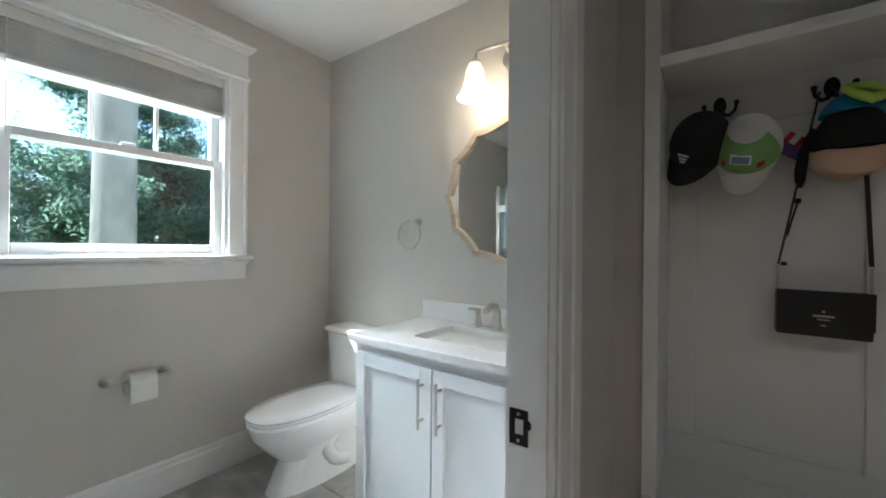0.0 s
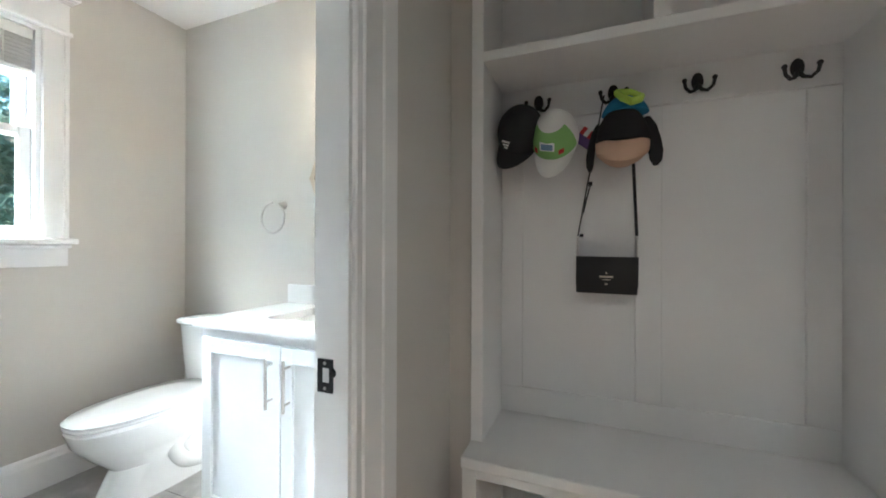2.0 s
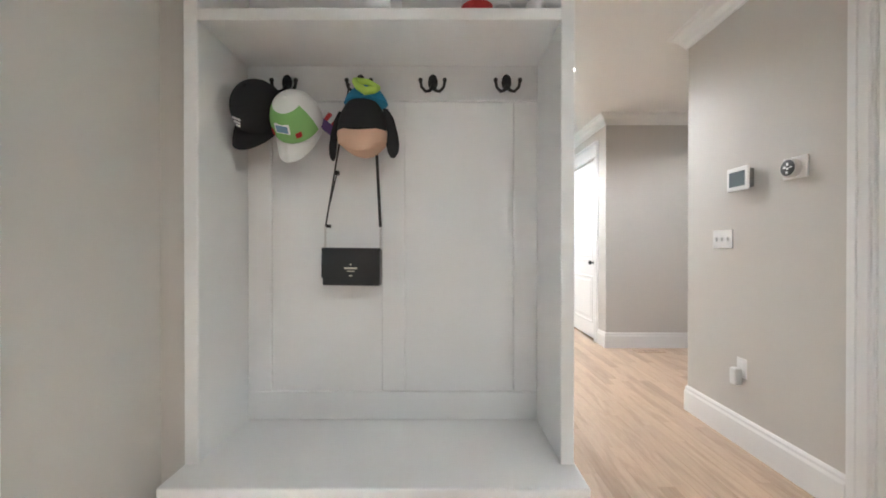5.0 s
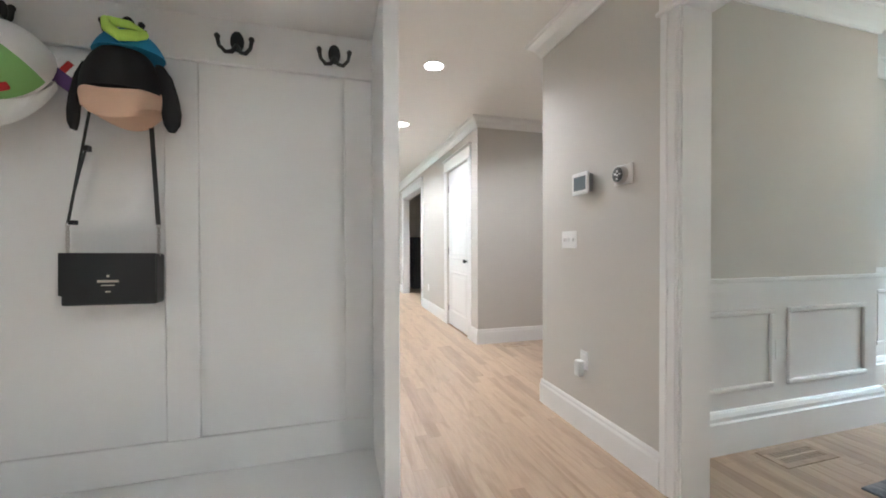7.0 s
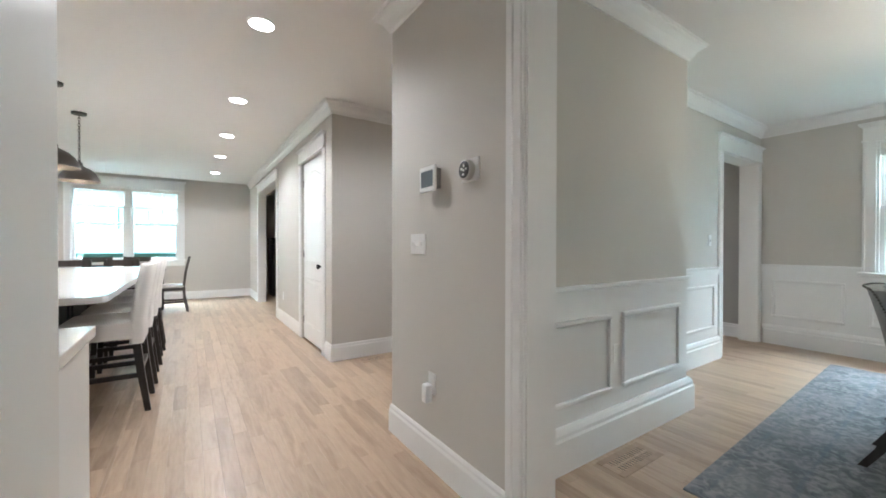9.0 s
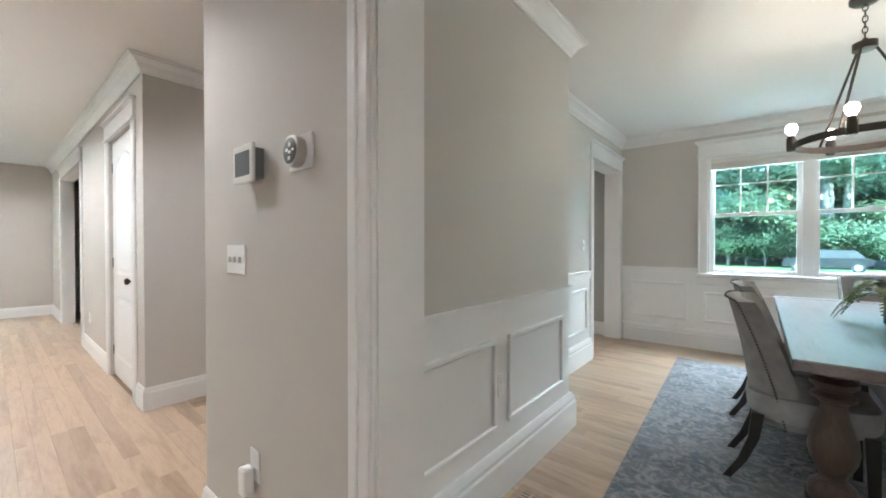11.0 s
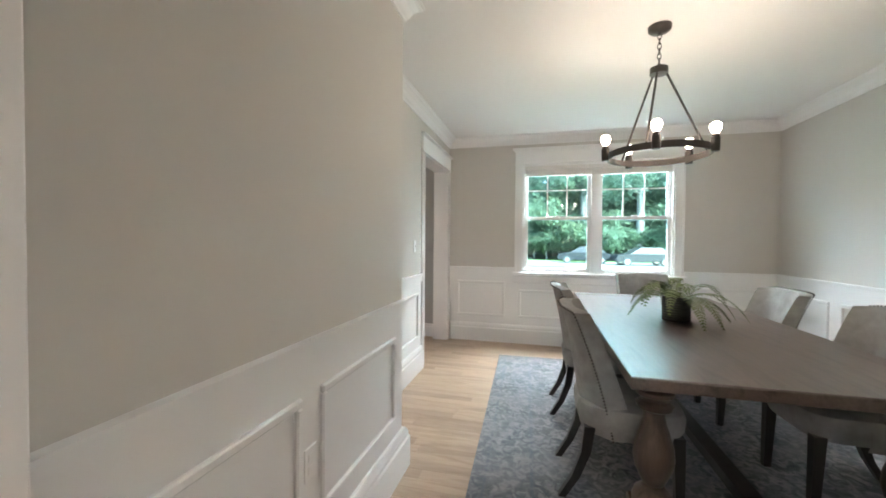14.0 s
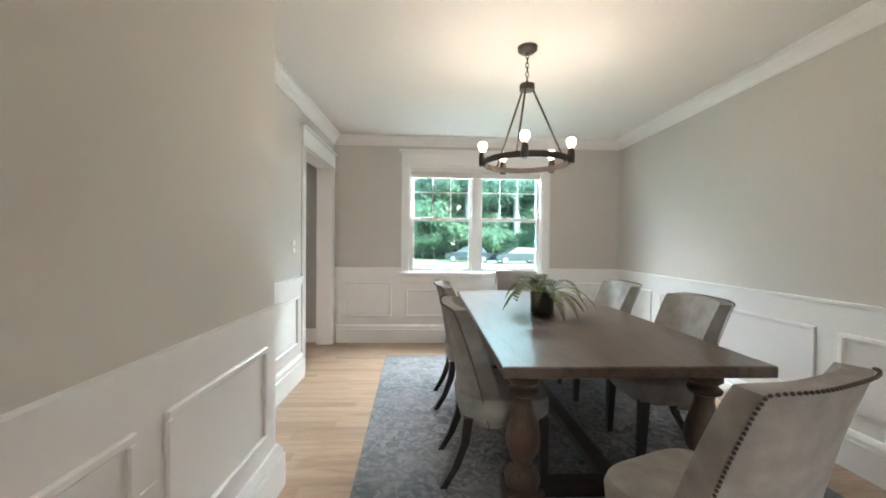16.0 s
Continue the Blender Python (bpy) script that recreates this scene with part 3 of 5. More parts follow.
    tube(bm, [(w - 0.05, -0.004, z1 - 0.05), (w - 0.05, -0.004, z1 - blind_drop - 0.32)], 0.002, 6)
    part("cord", bm, BLIND, bl)
    return g


window("window_bath", on_wall(-2.21, 1.17, "+x"), 0.90, 1.235, 2.27, 1, "white double-hung bathroom window with white casing", 0.24)
window("window_dining", on_wall(7.40, -0.16, "-x"), 1.76, 0.93, 2.32, 2, "white double window of the dining room", 0.15, glass=TINTED)
window("window_kitchen", on_wall(1.16, 11.1, "-y"), 1.76, 0.90, 2.42, 2, "white double window at the kitchen's far end", 0.42, glass=TINTED)


# ---- the built-in locker ----
locker = thing("mudroom_locker", "white painted built-in mudroom locker with bench, hooks and cubbies", "locker")
bm = bmesh.new()
for q in ((-0.10, -0.055, 1.505, 1.525, 0.0, CH - 0.005), (1.07, 1.112, 1.505, 1.525, 0.0, CH - 0.005)):
    box(bm, *q, 0.003, 1)
part("face_frame", bm, LOCKER, locker)
for x0, x1 in ((-0.09, -0.057), (1.072, 1.110)):
    part("side_panel", boxm(x0, x1, 1.525, 1.838 if x0 < 0 else 2.0, 0.0, CH - 0.005), LOCKER, locker)
part("back_panel", boxm(-0.057, 1.072, 1.822, 1.838, 0.0, CH - 0.005), LOCKER, locker)
for q in ((-0.057, 0.035, 1.81, 1.822, 0.60, 1.732), (0.466, 0.556, 1.81, 1.822, 0.60, 1.732), (0.98, 1.072, 1.81, 1.822, 0.60, 1.732), (-0.057, 1.072, 1.81, 1.822, 0.49, 0.60)):
    part("batten", boxm(*q, bev=0.003, seg=1), LOCKER, locker)
part("hook_rail", boxm(-0.057, 1.072, 1.806, 1.822, 1.734, 1.87, bev=0.003), LOCKER, locker)
part("shelf", boxm(-0.057, 1.072, 1.506, 1.822, 1.868, 1.905, bev=0.003), LOCKER, locker)
part("cubby_divider", boxm(0.488, 0.543, 1.506, 1.822, 1.905, 2.35), LOCKER, locker)
part("top_shelf", boxm(-0.057, 1.072, 1.506, 1.822, 2.35, 2.39), LOCKER, locker)
part("top_panel", boxm(-0.057, 1.072, 1.51, 1.53, 2.39, CH - 0.005), LOCKER, locker)
part("bench_seat", boxm(-0.098, 1.118, 1.385, 1.822, 0.452, 0.49, bev=0.005), LOCKER, locker)
bm = bmesh.new()
for q in ((-0.10, -0.05, 1.41, 1.822, 0, 0.452), (1.065, 1.112, 1.41, 1.822, 0, 0.452), (0.49, 0.535, 1.41, 1.822, 0, 0.452), (-0.05, 1.065, 1.41, 1.43, 0.41, 0.452), (-0.05, 1.065, 1.41, 1.822, 0, 0.08)):
    box(bm, *q, 0.002, 1)
part("bench_base", bm, LOCKER, locker)


def coat_hook(x, z=1.79):
    h = thing("coat_hook", "black iron double coat hook on the white rail", "hook", "coat hooks on the locker rail")
    bm = bmesh.new()
    lathe(bm, [(0.0, 0.0), (0.024, 0.0), (0.024, 0.004), (0.018, 0.008), (0, 0.009)], (0, -0.002, 0.012), 16, Matrix.Diagonal((0.8, 1, 1.3)) @ Euler((math.pi / 2, 0, 0)).to_matrix())
    part("plate", bm, BLACK, h, "", True)
    for s in (-1, 1):
        bm = bmesh.new()
        tube(bm, [(0, -0.006, 0.0), (s * 0.012, -0.018, -0.025), (s * 0.027, -0.028, -0.032), (s * 0.042, -0.034, -0.018), (s * 0.046, -0.036, 0.004)], [0.007, 0.0065, 0.006, 0.0055, 0.006], 10)
        bmesh.ops.create_uvsphere(bm, u_segments=10, v_segments=8, radius=0.0085, matrix=Matrix.Translation((s * 0.046, -0.036, 0.008)))
        part("prong", bm, BLACK, h, "", True)
    h.matrix_world = pose(x, 1.806, z)
    return h


for hx in (0.10, 0.385, 0.665, 0.95):
    coat_hook(hx)

# ---- dining table ----
TX0, TX1, TY0, TY1, TZ = 4.04, 6.70, -0.24, 1.01, 0.779
table = thing("dining_table", "brown stained wooden trestle dining table with turned legs", "table", at=pose((TX0 + TX1) / 2, (TY0 + TY1) / 2, 0.012))
L, W = (TX1 - TX0) / 2, (TY1 - TY0) / 2
H = TZ - 0.012
part("tabletop", boxm(-L, L, -W, W, H - 0.052, H, bev=0.006), TABLE_WOOD, table)
for k in (-1, 1):
    part("breadboard_end", boxm(k * (L - 0.06) - 0.055, k * (L - 0.06) + 0.055, -W + 0.004, W - 0.004, H - 0.002, H + 0.0012), TABLE_WOOD, table)
LEG = [(0.085, 0.09), (0.09, 0.13), (0.078, 0.165), (0.05, 0.19), (0.046, 0.205), (0.06, 0.235), (0.08, 0.28), (0.088, 0.325), (0.083, 0.38), (0.066, 0.44), (0.05, 0.49), (0.045, 0.525), (0.052, 0.545), (0.075, 0.558), (0.081, 0.575), (0.058, 0.594), (0.062, 0.606), (0.082, 0.622), (0.083, 0.64), (0.052, 0.66), (0.06, 0.672)]
for sx in (-1, 1):
    for sy in (-1, 1):
        bm = bmesh.new()
        lathe(bm, LEG, (sx * (L - 0.25), sy * 0.47, 0.0), 28)
        box(bm, sx * (L - 0.25) - 0.09, sx * (L - 0.25) + 0.09, sy * 0.47 - 0.095, sy * 0.47 + 0.095, 0, 0.095, 0.006, 1)
        part("leg", bm, TURNED, table, "", True)
    part("cross_beam", boxm(sx * (L - 0.25) - 0.06, sx * (L - 0.25) + 0.06, -0.56, 0.56, H - 0.097, H - 0.052, bev=0.006), TURNED, table)
    part("foot_beam", boxm(sx * (L - 0.25) - 0.05, sx * (L - 0.25) + 0.05, -0.42, 0.42, 0.05, 0.11, bev=0.005), DARK_WOOD, table)
part("stretcher", boxm(-L + 0.29, L - 0.29, -0.045, 0.045, 0.055, 0.12, bev=0.005), DARK_WOOD, table)


def dining_chair():
    """Upholstered chair facing +x, base at the origin."""
    c = thing("dining_chair", "grey linen upholstered dining chair with nailhead trim and dark legs", "chair", "chairs round the dining table")
    bm = bmesh.new()
    rings = []
    for z, sx, sy in ((0.36, 0.92, 0.92), (0.40, 1.0, 1.0), (0.455, 1.02, 1.02), (0.485, 0.98, 0.98), (0.50, 0.88, 0.88)):
        ring = []
        for k in range(32):
            a = 2 * math.pi * k / 32
            ca, sa = math.cos(a), math.sin(a)
            x = 0.03 + 0.25 * sx * math.copysign(abs(ca) ** 0.45, ca)
            y = 0.25 * sy * math.copysign(abs(sa) ** 0.45, sa) * (1.0 if ca > -0.2 else 0.94)
            ring.append((x, y, z))
        rings.append(ring)
    loft(bm, rings)
    part("seat", bm, FABRIC, c, "", True)
    # backrest: a curved shell that wraps forward at both sides and leans back
    bm = bmesh.new()
    rows = 12
    front, rear = [], []
    for i in range(rows + 1):
        f = i / rows
        z = 0.33 + 0.64 * f
        lean = -0.20 - 0.04 * f - 0.07 * f * f
        half = 0.228 + 0.032 * f ** 0.7
        fr, re = [], []
        for k in range(17):
            u = -1 + 2 * k / 16
            wrap = 0.17 * abs(u) ** 3.2 * (1 - 0.62 * f)
            zz = z + (0.004 * (1 - u * u) - 0.008 * abs(u) ** 12 if i == rows else 0)
            th = 0.072 * (1 - 0.15 * f)
            fr.append(Vector((lean + wrap + th, u * (half - 0.012), zz)))
            re.append(Vector((lean + wrap * 0.85, u * half, zz)))
        front.append(fr)
        rear.append(re)
    loft(bm, [fr + re[::-1] for fr, re in zip(front, rear)])
    part("backrest", bm, FABRIC, c, "", True)
    # nailheads along the rear edge, up one side, across and down
    bm = bmesh.new()
    edge = [r[0] for r in rear] + rear[-1][1:-1] + [r[-1] for r in rear[::-1]]
    pts, left = [], 0.0
    for a, b2 in zip(edge, edge[1:]):
        d = (b2 - a).length
        while left < d:
            pts.append(a.lerp(b2, left / d))
            left += 0.016
        left -= d
    mid = Vector((-0.1, 0, 0.6))
    for p in pts:
        o = (p - mid).normalized() * 0.002 + Vector((-0.008, 0, 0))
        bmesh.ops.create_icosphere(bm, subdivisions=1, radius=0.006, matrix=Matrix.Translation(p + o))
    part("nailhead_trim", bm, BRONZE, c, "dark bronze nailheads along the edge", True)
    for sx, sy in ((0.23, 0.2), (0.23, -0.2), (-0.17, 0.19), (-0.17, -0.19)):
        bm = bmesh.new()
        back = sx < 0
        rings = []
        for f in (0, 0.35, 0.7, 1.0):
            z = 0.38 * (1 - f)
            ox = -0.13 * f * f if back else 0.012 * f
            w = 0.026 - 0.008 * f
            rings.append([(sx + ox - w, sy - w, z), (sx + ox + w, sy - w, z), (sx + ox + w, sy + w, z), (sx + ox - w, sy + w, z)])
        loft(bm, rings)
        part("leg", bm, DARK_WOOD, c)
    return c


chair = dining_chair()
chair.matrix_basis = pose(3.585, 0.405, 0.012, 0, 0, 21)
for x, y, a in ((4.60, 0.95, -90), (5.55, 0.97, -90), (4.80, -0.18, 90), (5.70, -0.14, 90), (6.72, 0.29, 180)):
    copy_thing(chair, pose(x, y, 0.012, 0, 0, a))


# ---- rug ----
def rug_mat():
    m, nt, b = node_material("faded_blue_rug")
    n1, n2, n3 = noise_tex(nt, 3.0, 6), noise_tex(nt, 17, 10), noise_tex(nt, 190, 3, (1, 0.25, 1))
    n2.inputs["Distortion"].default_value = 1.2
    vor = nt.nodes.new("ShaderNodeTexVoronoi")
    vor.inputs["Scale"].default_value = 5.5
    co = nt.nodes.new("ShaderNodeTexCoord")
    nt.links.new(co.outputs["Object"], vor.inputs["Vector"])
    base = ramp(nt, n2.outputs[0], [(0.36, (0.06, 0.072, 0.09)), (0.47, (0.13, 0.145, 0.16)), (0.56, (0.25, 0.26, 0.265)), (0.7, (0.36, 0.36, 0.355))])
    base = mix(nt, ramp(nt, n1.outputs[0], [(0.4, (0, 0, 0)), (0.62, (0.55, 0.55, 0.55))]), base, (0.30, 0.305, 0.305))
    base = mix(nt, ramp(nt, vor.outputs["Distance"], [(0.30, (0, 0, 0)), (0.36, (0.35, 0.35, 0.35)), (0.42, (0, 0, 0))]), base, (0.11, 0.135, 0.17))
    base = mix(nt, 0.18, base, ramp(nt, n3.outputs[0], [(0.35, (0.08, 0.095, 0.12)), (0.65, (0.33, 0.34, 0.34))]))
    # border bands by distance from the rug's edge
    sep = nt.nodes.new("ShaderNodeSeparateXYZ")
    nt.links.new(co.outputs["Object"], sep.inputs[0])

    def far(sock, half):
        a = nt.nodes.new("ShaderNodeMath"); a.operation = "ABSOLUTE"
        nt.links.new(sock, a.inputs[0])
        s = nt.nodes.new("ShaderNodeMath"); s.operation = "SUBTRACT"
        s.inputs[0].default_value = half
        nt.links.new(a.outputs[0], s.inputs[1])
        return s.outputs[0]
    mn = nt.nodes.new("ShaderNodeMath"); mn.operation = "MINIMUM"
    nt.links.new(far(sep.outputs[0], 1.70), mn.inputs[0])
    nt.links.new(far(sep.outputs[1], 1.29), mn.inputs[1])
    band = ramp(nt, mn.outputs[0], [(0.0, (0.3,) * 3), (0.07, (0.3,) * 3), (0.08, (0.75,) * 3), (0.095, (0.1,) * 3), (0.32, (0.15,) * 3), (0.335, (0.8,) * 3), (0.36, (0.0,) * 3)])
    wear = mix(nt, 1.0, band, ramp(nt, n2.outputs[0], [(0.4, (1, 1, 1)), (0.6, (0.25, 0.25, 0.25))]), "MULTIPLY")
    base = mix(nt, wear, base, (0.13, 0.16, 0.20))
    nt.links.new(base, b.inputs["Base Color"])
    b.inputs["Roughness"].default_value = 0.95
    bump(nt, b, n3.outputs[0], 0.4, 0.003)
    return m


rug = part("area_rug", boxm(-1.70, 1.70, -1.29, 1.29, 0, 0.011, bev=0.004), rug_mat())
rug.matrix_world = pose(5.12, 0.47, 0.001, 0, 0, 2.0)
tagged(rug, "faded blue and grey patterned area rug under the dining table", "rug")

# ---- floor boards ----
def plank_mesh(name, x0, y0, w, ln):
    e = 0.0009
    v = [(x0, y0, -0.013), (x0 + w, y0, -0.013), (x0 + w, y0 + ln, -0.013), (x0, y0 + ln, -0.013),
         (x0, y0, -e), (x0 + w, y0, -e), (x0 + w, y0 + ln, -e), (x0, y0 + ln, -e),
         (x0 + e, y0 + e, 0), (x0 + w - e, y0 + e, 0), (x0 + w - e, y0 + ln - e, 0), (x0 + e, y0 + ln - e, 0)]
    f = [(0, 1, 5, 4), (1, 2, 6, 5), (2, 3, 7, 6), (3, 0, 4, 7), (4, 5, 9, 8), (5, 6, 10, 9), (6, 7, 11, 10), (7, 4, 8, 11), (8, 9, 10, 11)]
    return v, f


def planks():
    rnd = random.Random(5)
    floor = tagged(new("floor"), "natural oak strip floor with satin finish", "floor", "", "structure")
    far_v, far_f, near = [], [], 0
    PW = 0.083
    zones = ((-0.185, 2.45, -1.0, 2.0), (2.45, 7.40, -1.2, 2.58), (1.0, 2.58, 2.0, 11.1), (2.58, 7.4, 2.58, 4.72), (-3.0, 1.0, 2.0, 11.1), (2.58, 5.2, 6.5, 11.1))
    for zi, (xa, xb, ya, yb) in enumerate(zones):
        x = xa
        while x < xb - 1e-4:
            w = min(PW, xb - x)
            y = ya - (rnd.random() * 0.8)
            while y < yb:
                ln = rnd.uniform(0.45, 1.5)
                a, b2 = max(y, ya), min(y + ln, yb)
                if b2 - a > 0.02:
                    v, f = plank_mesh("p", x + 0.0002, a + 0.0002, w - 0.0004, b2 - a - 0.0004)
                    cx, cy = x, (a + b2) / 2
                    if near < 300 and ((1.1 < cx < 2.58 and 1.8 < cy < 6) or (2.6 < cx < 4.4 and 1.2 < cy < 2.6)):
                        me = bpy.data.meshes.new("plank")
                        me.from_pydata(v, [], f)
                        me.materials.append(OAK)
                        ob = new("plank", me)
                        ob.parent = floor
                        near += 1
                    else:
                        o = len(far_v)
                        far_v += v
                        far_f += [tuple(i + o for i in q) for q in f]
                y += ln
            x += PW
    me = bpy.data.meshes.new("floor_boards")
    me.from_pydata(far_v, [], far_f)
    me.materials.append(OAK)
    ob = new("floor_boards", me)
    ob.parent = floor
    ob["kind"] = "stuff"


planks()
bath_floor = setting("floor_bath", boxm(-2.21, -0.19, -1.0, 1.88, -0.014, -0.002), GROUT, "grey grout bed of the bathroom floor", "floor")
for i in range(4):
    for j in range(10):
        x0, y0 = -2.21 + i * 0.508, -1.0 + j * 0.30
        x1, y1 = min(x0 + 0.504, -0.19), min(y0 + 0.296, 1.88)
        if y1 - y0 > 0.02:
            part("tile", boxm(x0, x1, y0, y1, -0.004, 0.0012, bev=0.001, seg=1), TILE, bath_floor)


# ---- ceiling lights ----
def downlight(x, y):
    d = thing("recessed_light", "round white recessed ceiling light, switched on, four of them added as fill", "ceiling light", "recessed ceiling lights")
    bm = bmesh.new()
    lathe(bm, [(0.075, -0.001), (0.075, -0.006), (0.092, -0.006), (0.092, -0.001)], (0, 0, 0), 32)
    part("trim_ring", bm, PLASTIC, d, "", True)
    bm = bmesh.new()
    lathe(bm, [(0.074, -0.001), (0.074, -0.004), (0.0, -0.004)], (0, 0, 0), 32)
    part("lens", bm, DISC, d)
    d.matrix_world = pose(x, y, CH)


# fittings for all of them, the four added fill lights too
for dx, dy in DOWN_WITH_FILL:
    downlight(dx, dy)

ch = thing("chandelier", "dark bronze ring chandelier with five globe bulbs, lit", "chandelier", at=pose(CHX, CHY, CHZ))
bm = bmesh.new()
R1, n = 0.293, 64
rings = []
for r, z in ((R1, -0.02), (R1, 0.02), (R1 - 0.008, 0.02), (R1 - 0.008, -0.02)):
    rings.append([(r * math.cos(2 * math.pi * k / n), r * math.sin(2 * math.pi * k / n), z) for k in range(n)])
loft(bm, rings + [rings[0]], caps=False)
bmesh.ops.remove_doubles(bm, verts=bm.verts, dist=1e-5)
part("ring", bm, BRONZE, ch, "", True)
for k in range(5):
    a = radians(72 * k + 20)
    c, s = math.cos(a), math.sin(a)
    bm = bmesh.new()
    lathe(bm, [(0.022, -0.03), (0.024, 0.0), (0.024, 0.05), (0.019, 0.052), (0.019, 0.068)], (0.308 * c, 0.308 * s, 0), 18)
    cup = part("lamp_holder", bm, BRONZE, ch, "", True)
    bm = bmesh.new()
    lathe(bm, [(0.013, 0.066), (0.016, 0.076), (0.026, 0.092), (0.030, 0.108), (0.027, 0.126), (0.015, 0.137), (0, 0.14)], (0.308 * c, 0.308 * s, 0), 18)
    b = part("bulb", bm, GLOW, cup, "round glowing white bulb", True)
    b.visible_shadow = False
for k in range(3):
    a = radians(120 * k - 86)
    bm = bmesh.new()
    tube(bm, [(0.045 * math.cos(a), 0.045 * math.sin(a), 0.51), (0.285 * math.cos(a), 0.285 * math.sin(a), 0.02)], 0.007, 8)
    part("rod", bm, BRONZE, ch, "", True)
bm = bmesh.new()
lathe(bm, [(0.02, 0.50), (0.052, 0.505), (0.052, 0.545), (0.04, 0.55), (0.012, 0.555), (0.010, 0.57)], (0, 0, 0), 24)
part("hub", bm, BRONZE, ch, "", True)
zc, top = 0.585, CH - CHZ - 0.03
nl = 7
for k in range(nl):
    z = zc + (top - zc) * k / (nl - 1)
    bm = bmesh.new()
    q = Euler((0, 0, math.pi / 2 * (k % 2))).to_matrix()
    pts = [q @ Vector((0.011 * math.cos(t * math.pi / 6), 0, 0.021 * math.sin(t * math.pi / 6))) + Vector((0, 0, z)) for t in range(13)]
    tube(bm, pts, 0.0028, 6, cap=False)
    part("chain_link", bm, BRONZE, ch)
bm = bmesh.new()
lathe(bm, [(0.0, top - 0.012), (0.05, top - 0.008), (0.066, top + 0.006), (0.068, top + 0.029)], (0, 0, 0), 28)
part("canopy", bm, BRONZE, ch, "", True)

# ---- fern in its pot ----
LEAF = plain("fern_green", (0.085, 0.115, 0.03), 0.5, vary=0.35, scale=20, relief=0.05)
POT = plain("charcoal_pot", (0.028, 0.03, 0.032), 0.6, vary=0.25, scale=40, relief=0.3)
pot = thing("potted_fern", "green fern in a ribbed charcoal pot on the dining table", "plant", at=pose(5.36, 0.44, TZ + 0.0015))
bm = bmesh.new()
prof = [(0.0, 0.002), (0.082, 0.0), (0.088, 0.008)]
for k in range(9):
    prof += [(0.0905, 0.015 + 0.017 * k), (0.0865, 0.0235 + 0.017 * k)]
lathe(bm, prof + [(0.09, 0.17), (0.08, 0.17), (0.078, 0.145), (0, 0.143)], (0, 0, 0), 36)
part("pot", bm, POT, pot, "", True)
rnd = random.Random(3)
for k in range(17):
    a = radians(k * 137.5)
    ln, lift = rnd.uniform(0.30, 0.46), rnd.uniform(0.08, 0.26)
    bm = bmesh.new()
    pts = []
    for i in range(15):
        f = i / 14
        r = 0.02 + ln * f * (1 - 0.12 * f)
        pts.append(Vector((r * math.cos(a), r * math.sin(a), 0.14 + lift * math.sin(f * 1.9) - 0.24 * f * f)))
    tube(bm, pts, [0.002] * 14 + [0.0008], 5)
    side = Vector((-math.sin(a), math.cos(a), 0))
    for i in range(1, 15):
        for h in (0, 0.5):
            if i == 14 and h:
                continue
            base = pts[i].lerp(pts[min(i + 1, 14)], h)
            fwd = (pts[min(i + 1, 14)] - pts[i - 1]).normalized()
            f = (i + h) / 15
            wl = 0.058 * math.sin(math.pi * min(1, f * 0.9 + 0.12)) + 0.004
            for sgn in (-1, 1):
                d = (side * sgn + fwd * 0.35 + Vector((0, 0, -0.15 + rnd.uniform(-0.12, 0.12)))).normalized()
                w = fwd * 0.006
                tip = base + d * wl
                v = [bm.verts.new(x) for x in (base - w * 0.6, base + w * 0.6, base + d * wl * 0.6 + w, tip, base + d * wl * 0.6 - w)]
                bm.faces.new(v)
    part("frond", bm, LEAF, pot)

# ---- bathroom ----
van = thing("bathroom_vanity", "white shaker bathroom vanity cabinet with two doors", "vanity")
part("body", boxm(-1.295, -0.28, 1.345, 1.876, 0.002, 0.845), CABINET, van)
for x0, x1, hx in ((-1.27, -0.828, -0.868), (-0.822, -0.38, -0.778)):
    bm = bmesh.new()
    for q in ((x0, x0 + 0.055, 0.06, 0.80), (x1 - 0.055, x1, 0.06, 0.80), (x0 + 0.055, x1 - 0.055, 0.06, 0.12), (x0 + 0.055, x1 - 0.055, 0.74, 0.80)):
        box(bm, q[0], q[1], 1.323, 1.345, q[2], q[3], 0.0015, 1)
    box(bm, x0 + 0.05, x1 - 0.05, 1.335, 1.345, 0.11, 0.75)
    dr = part("door", bm, CABINET, van)
    bm = bmesh.new()
    tube(bm, [(hx, 1.29, 0.56), (hx, 1.29, 0.76)], 0.006, 12)
    for z in (0.59, 0.73):
        tube(bm, [(hx, 1.29, z), (hx, 1.324, z)], 0.005, 10)
    part("handle", bm, NICKEL, dr, "brushed nickel bar handle", True)
top = thing("bathroom_counter", "white quartz vanity top with an undermount sink", "countertop")
bm = bmesh.new()
sx0, sx1, sy0, sy1 = -1.04, -0.54, 1.45, 1.76
part("backsplash", boxm(-1.31, -0.278, 1.860, 1.878, 0.8805, 0.985, bev=0.002), QUARTZ, top)
def rr(x0, x1, y0, y1, z, r, n=6):
    out = []
    for cx, cy, a0 in ((x1 - r, y1 - r, 0), (x0 + r, y1 - r, 90), (x0 + r, y0 + r, 180), (x1 - r, y0 + r, 270)):
        for k in range(n):
            a = radians(a0 + 90 * k / (n - 1))
            out.append((cx + r * math.cos(a), cy + r * math.sin(a), z))
    return out
def slab_ring(z, edge, inner=False):
    return rr(sx0, sx1, sy0, sy1, z, 0.018) if inner else rr(-1.31 + edge, -0.278 - edge, 1.305 + edge, 1.877 - edge, z, 0.004)
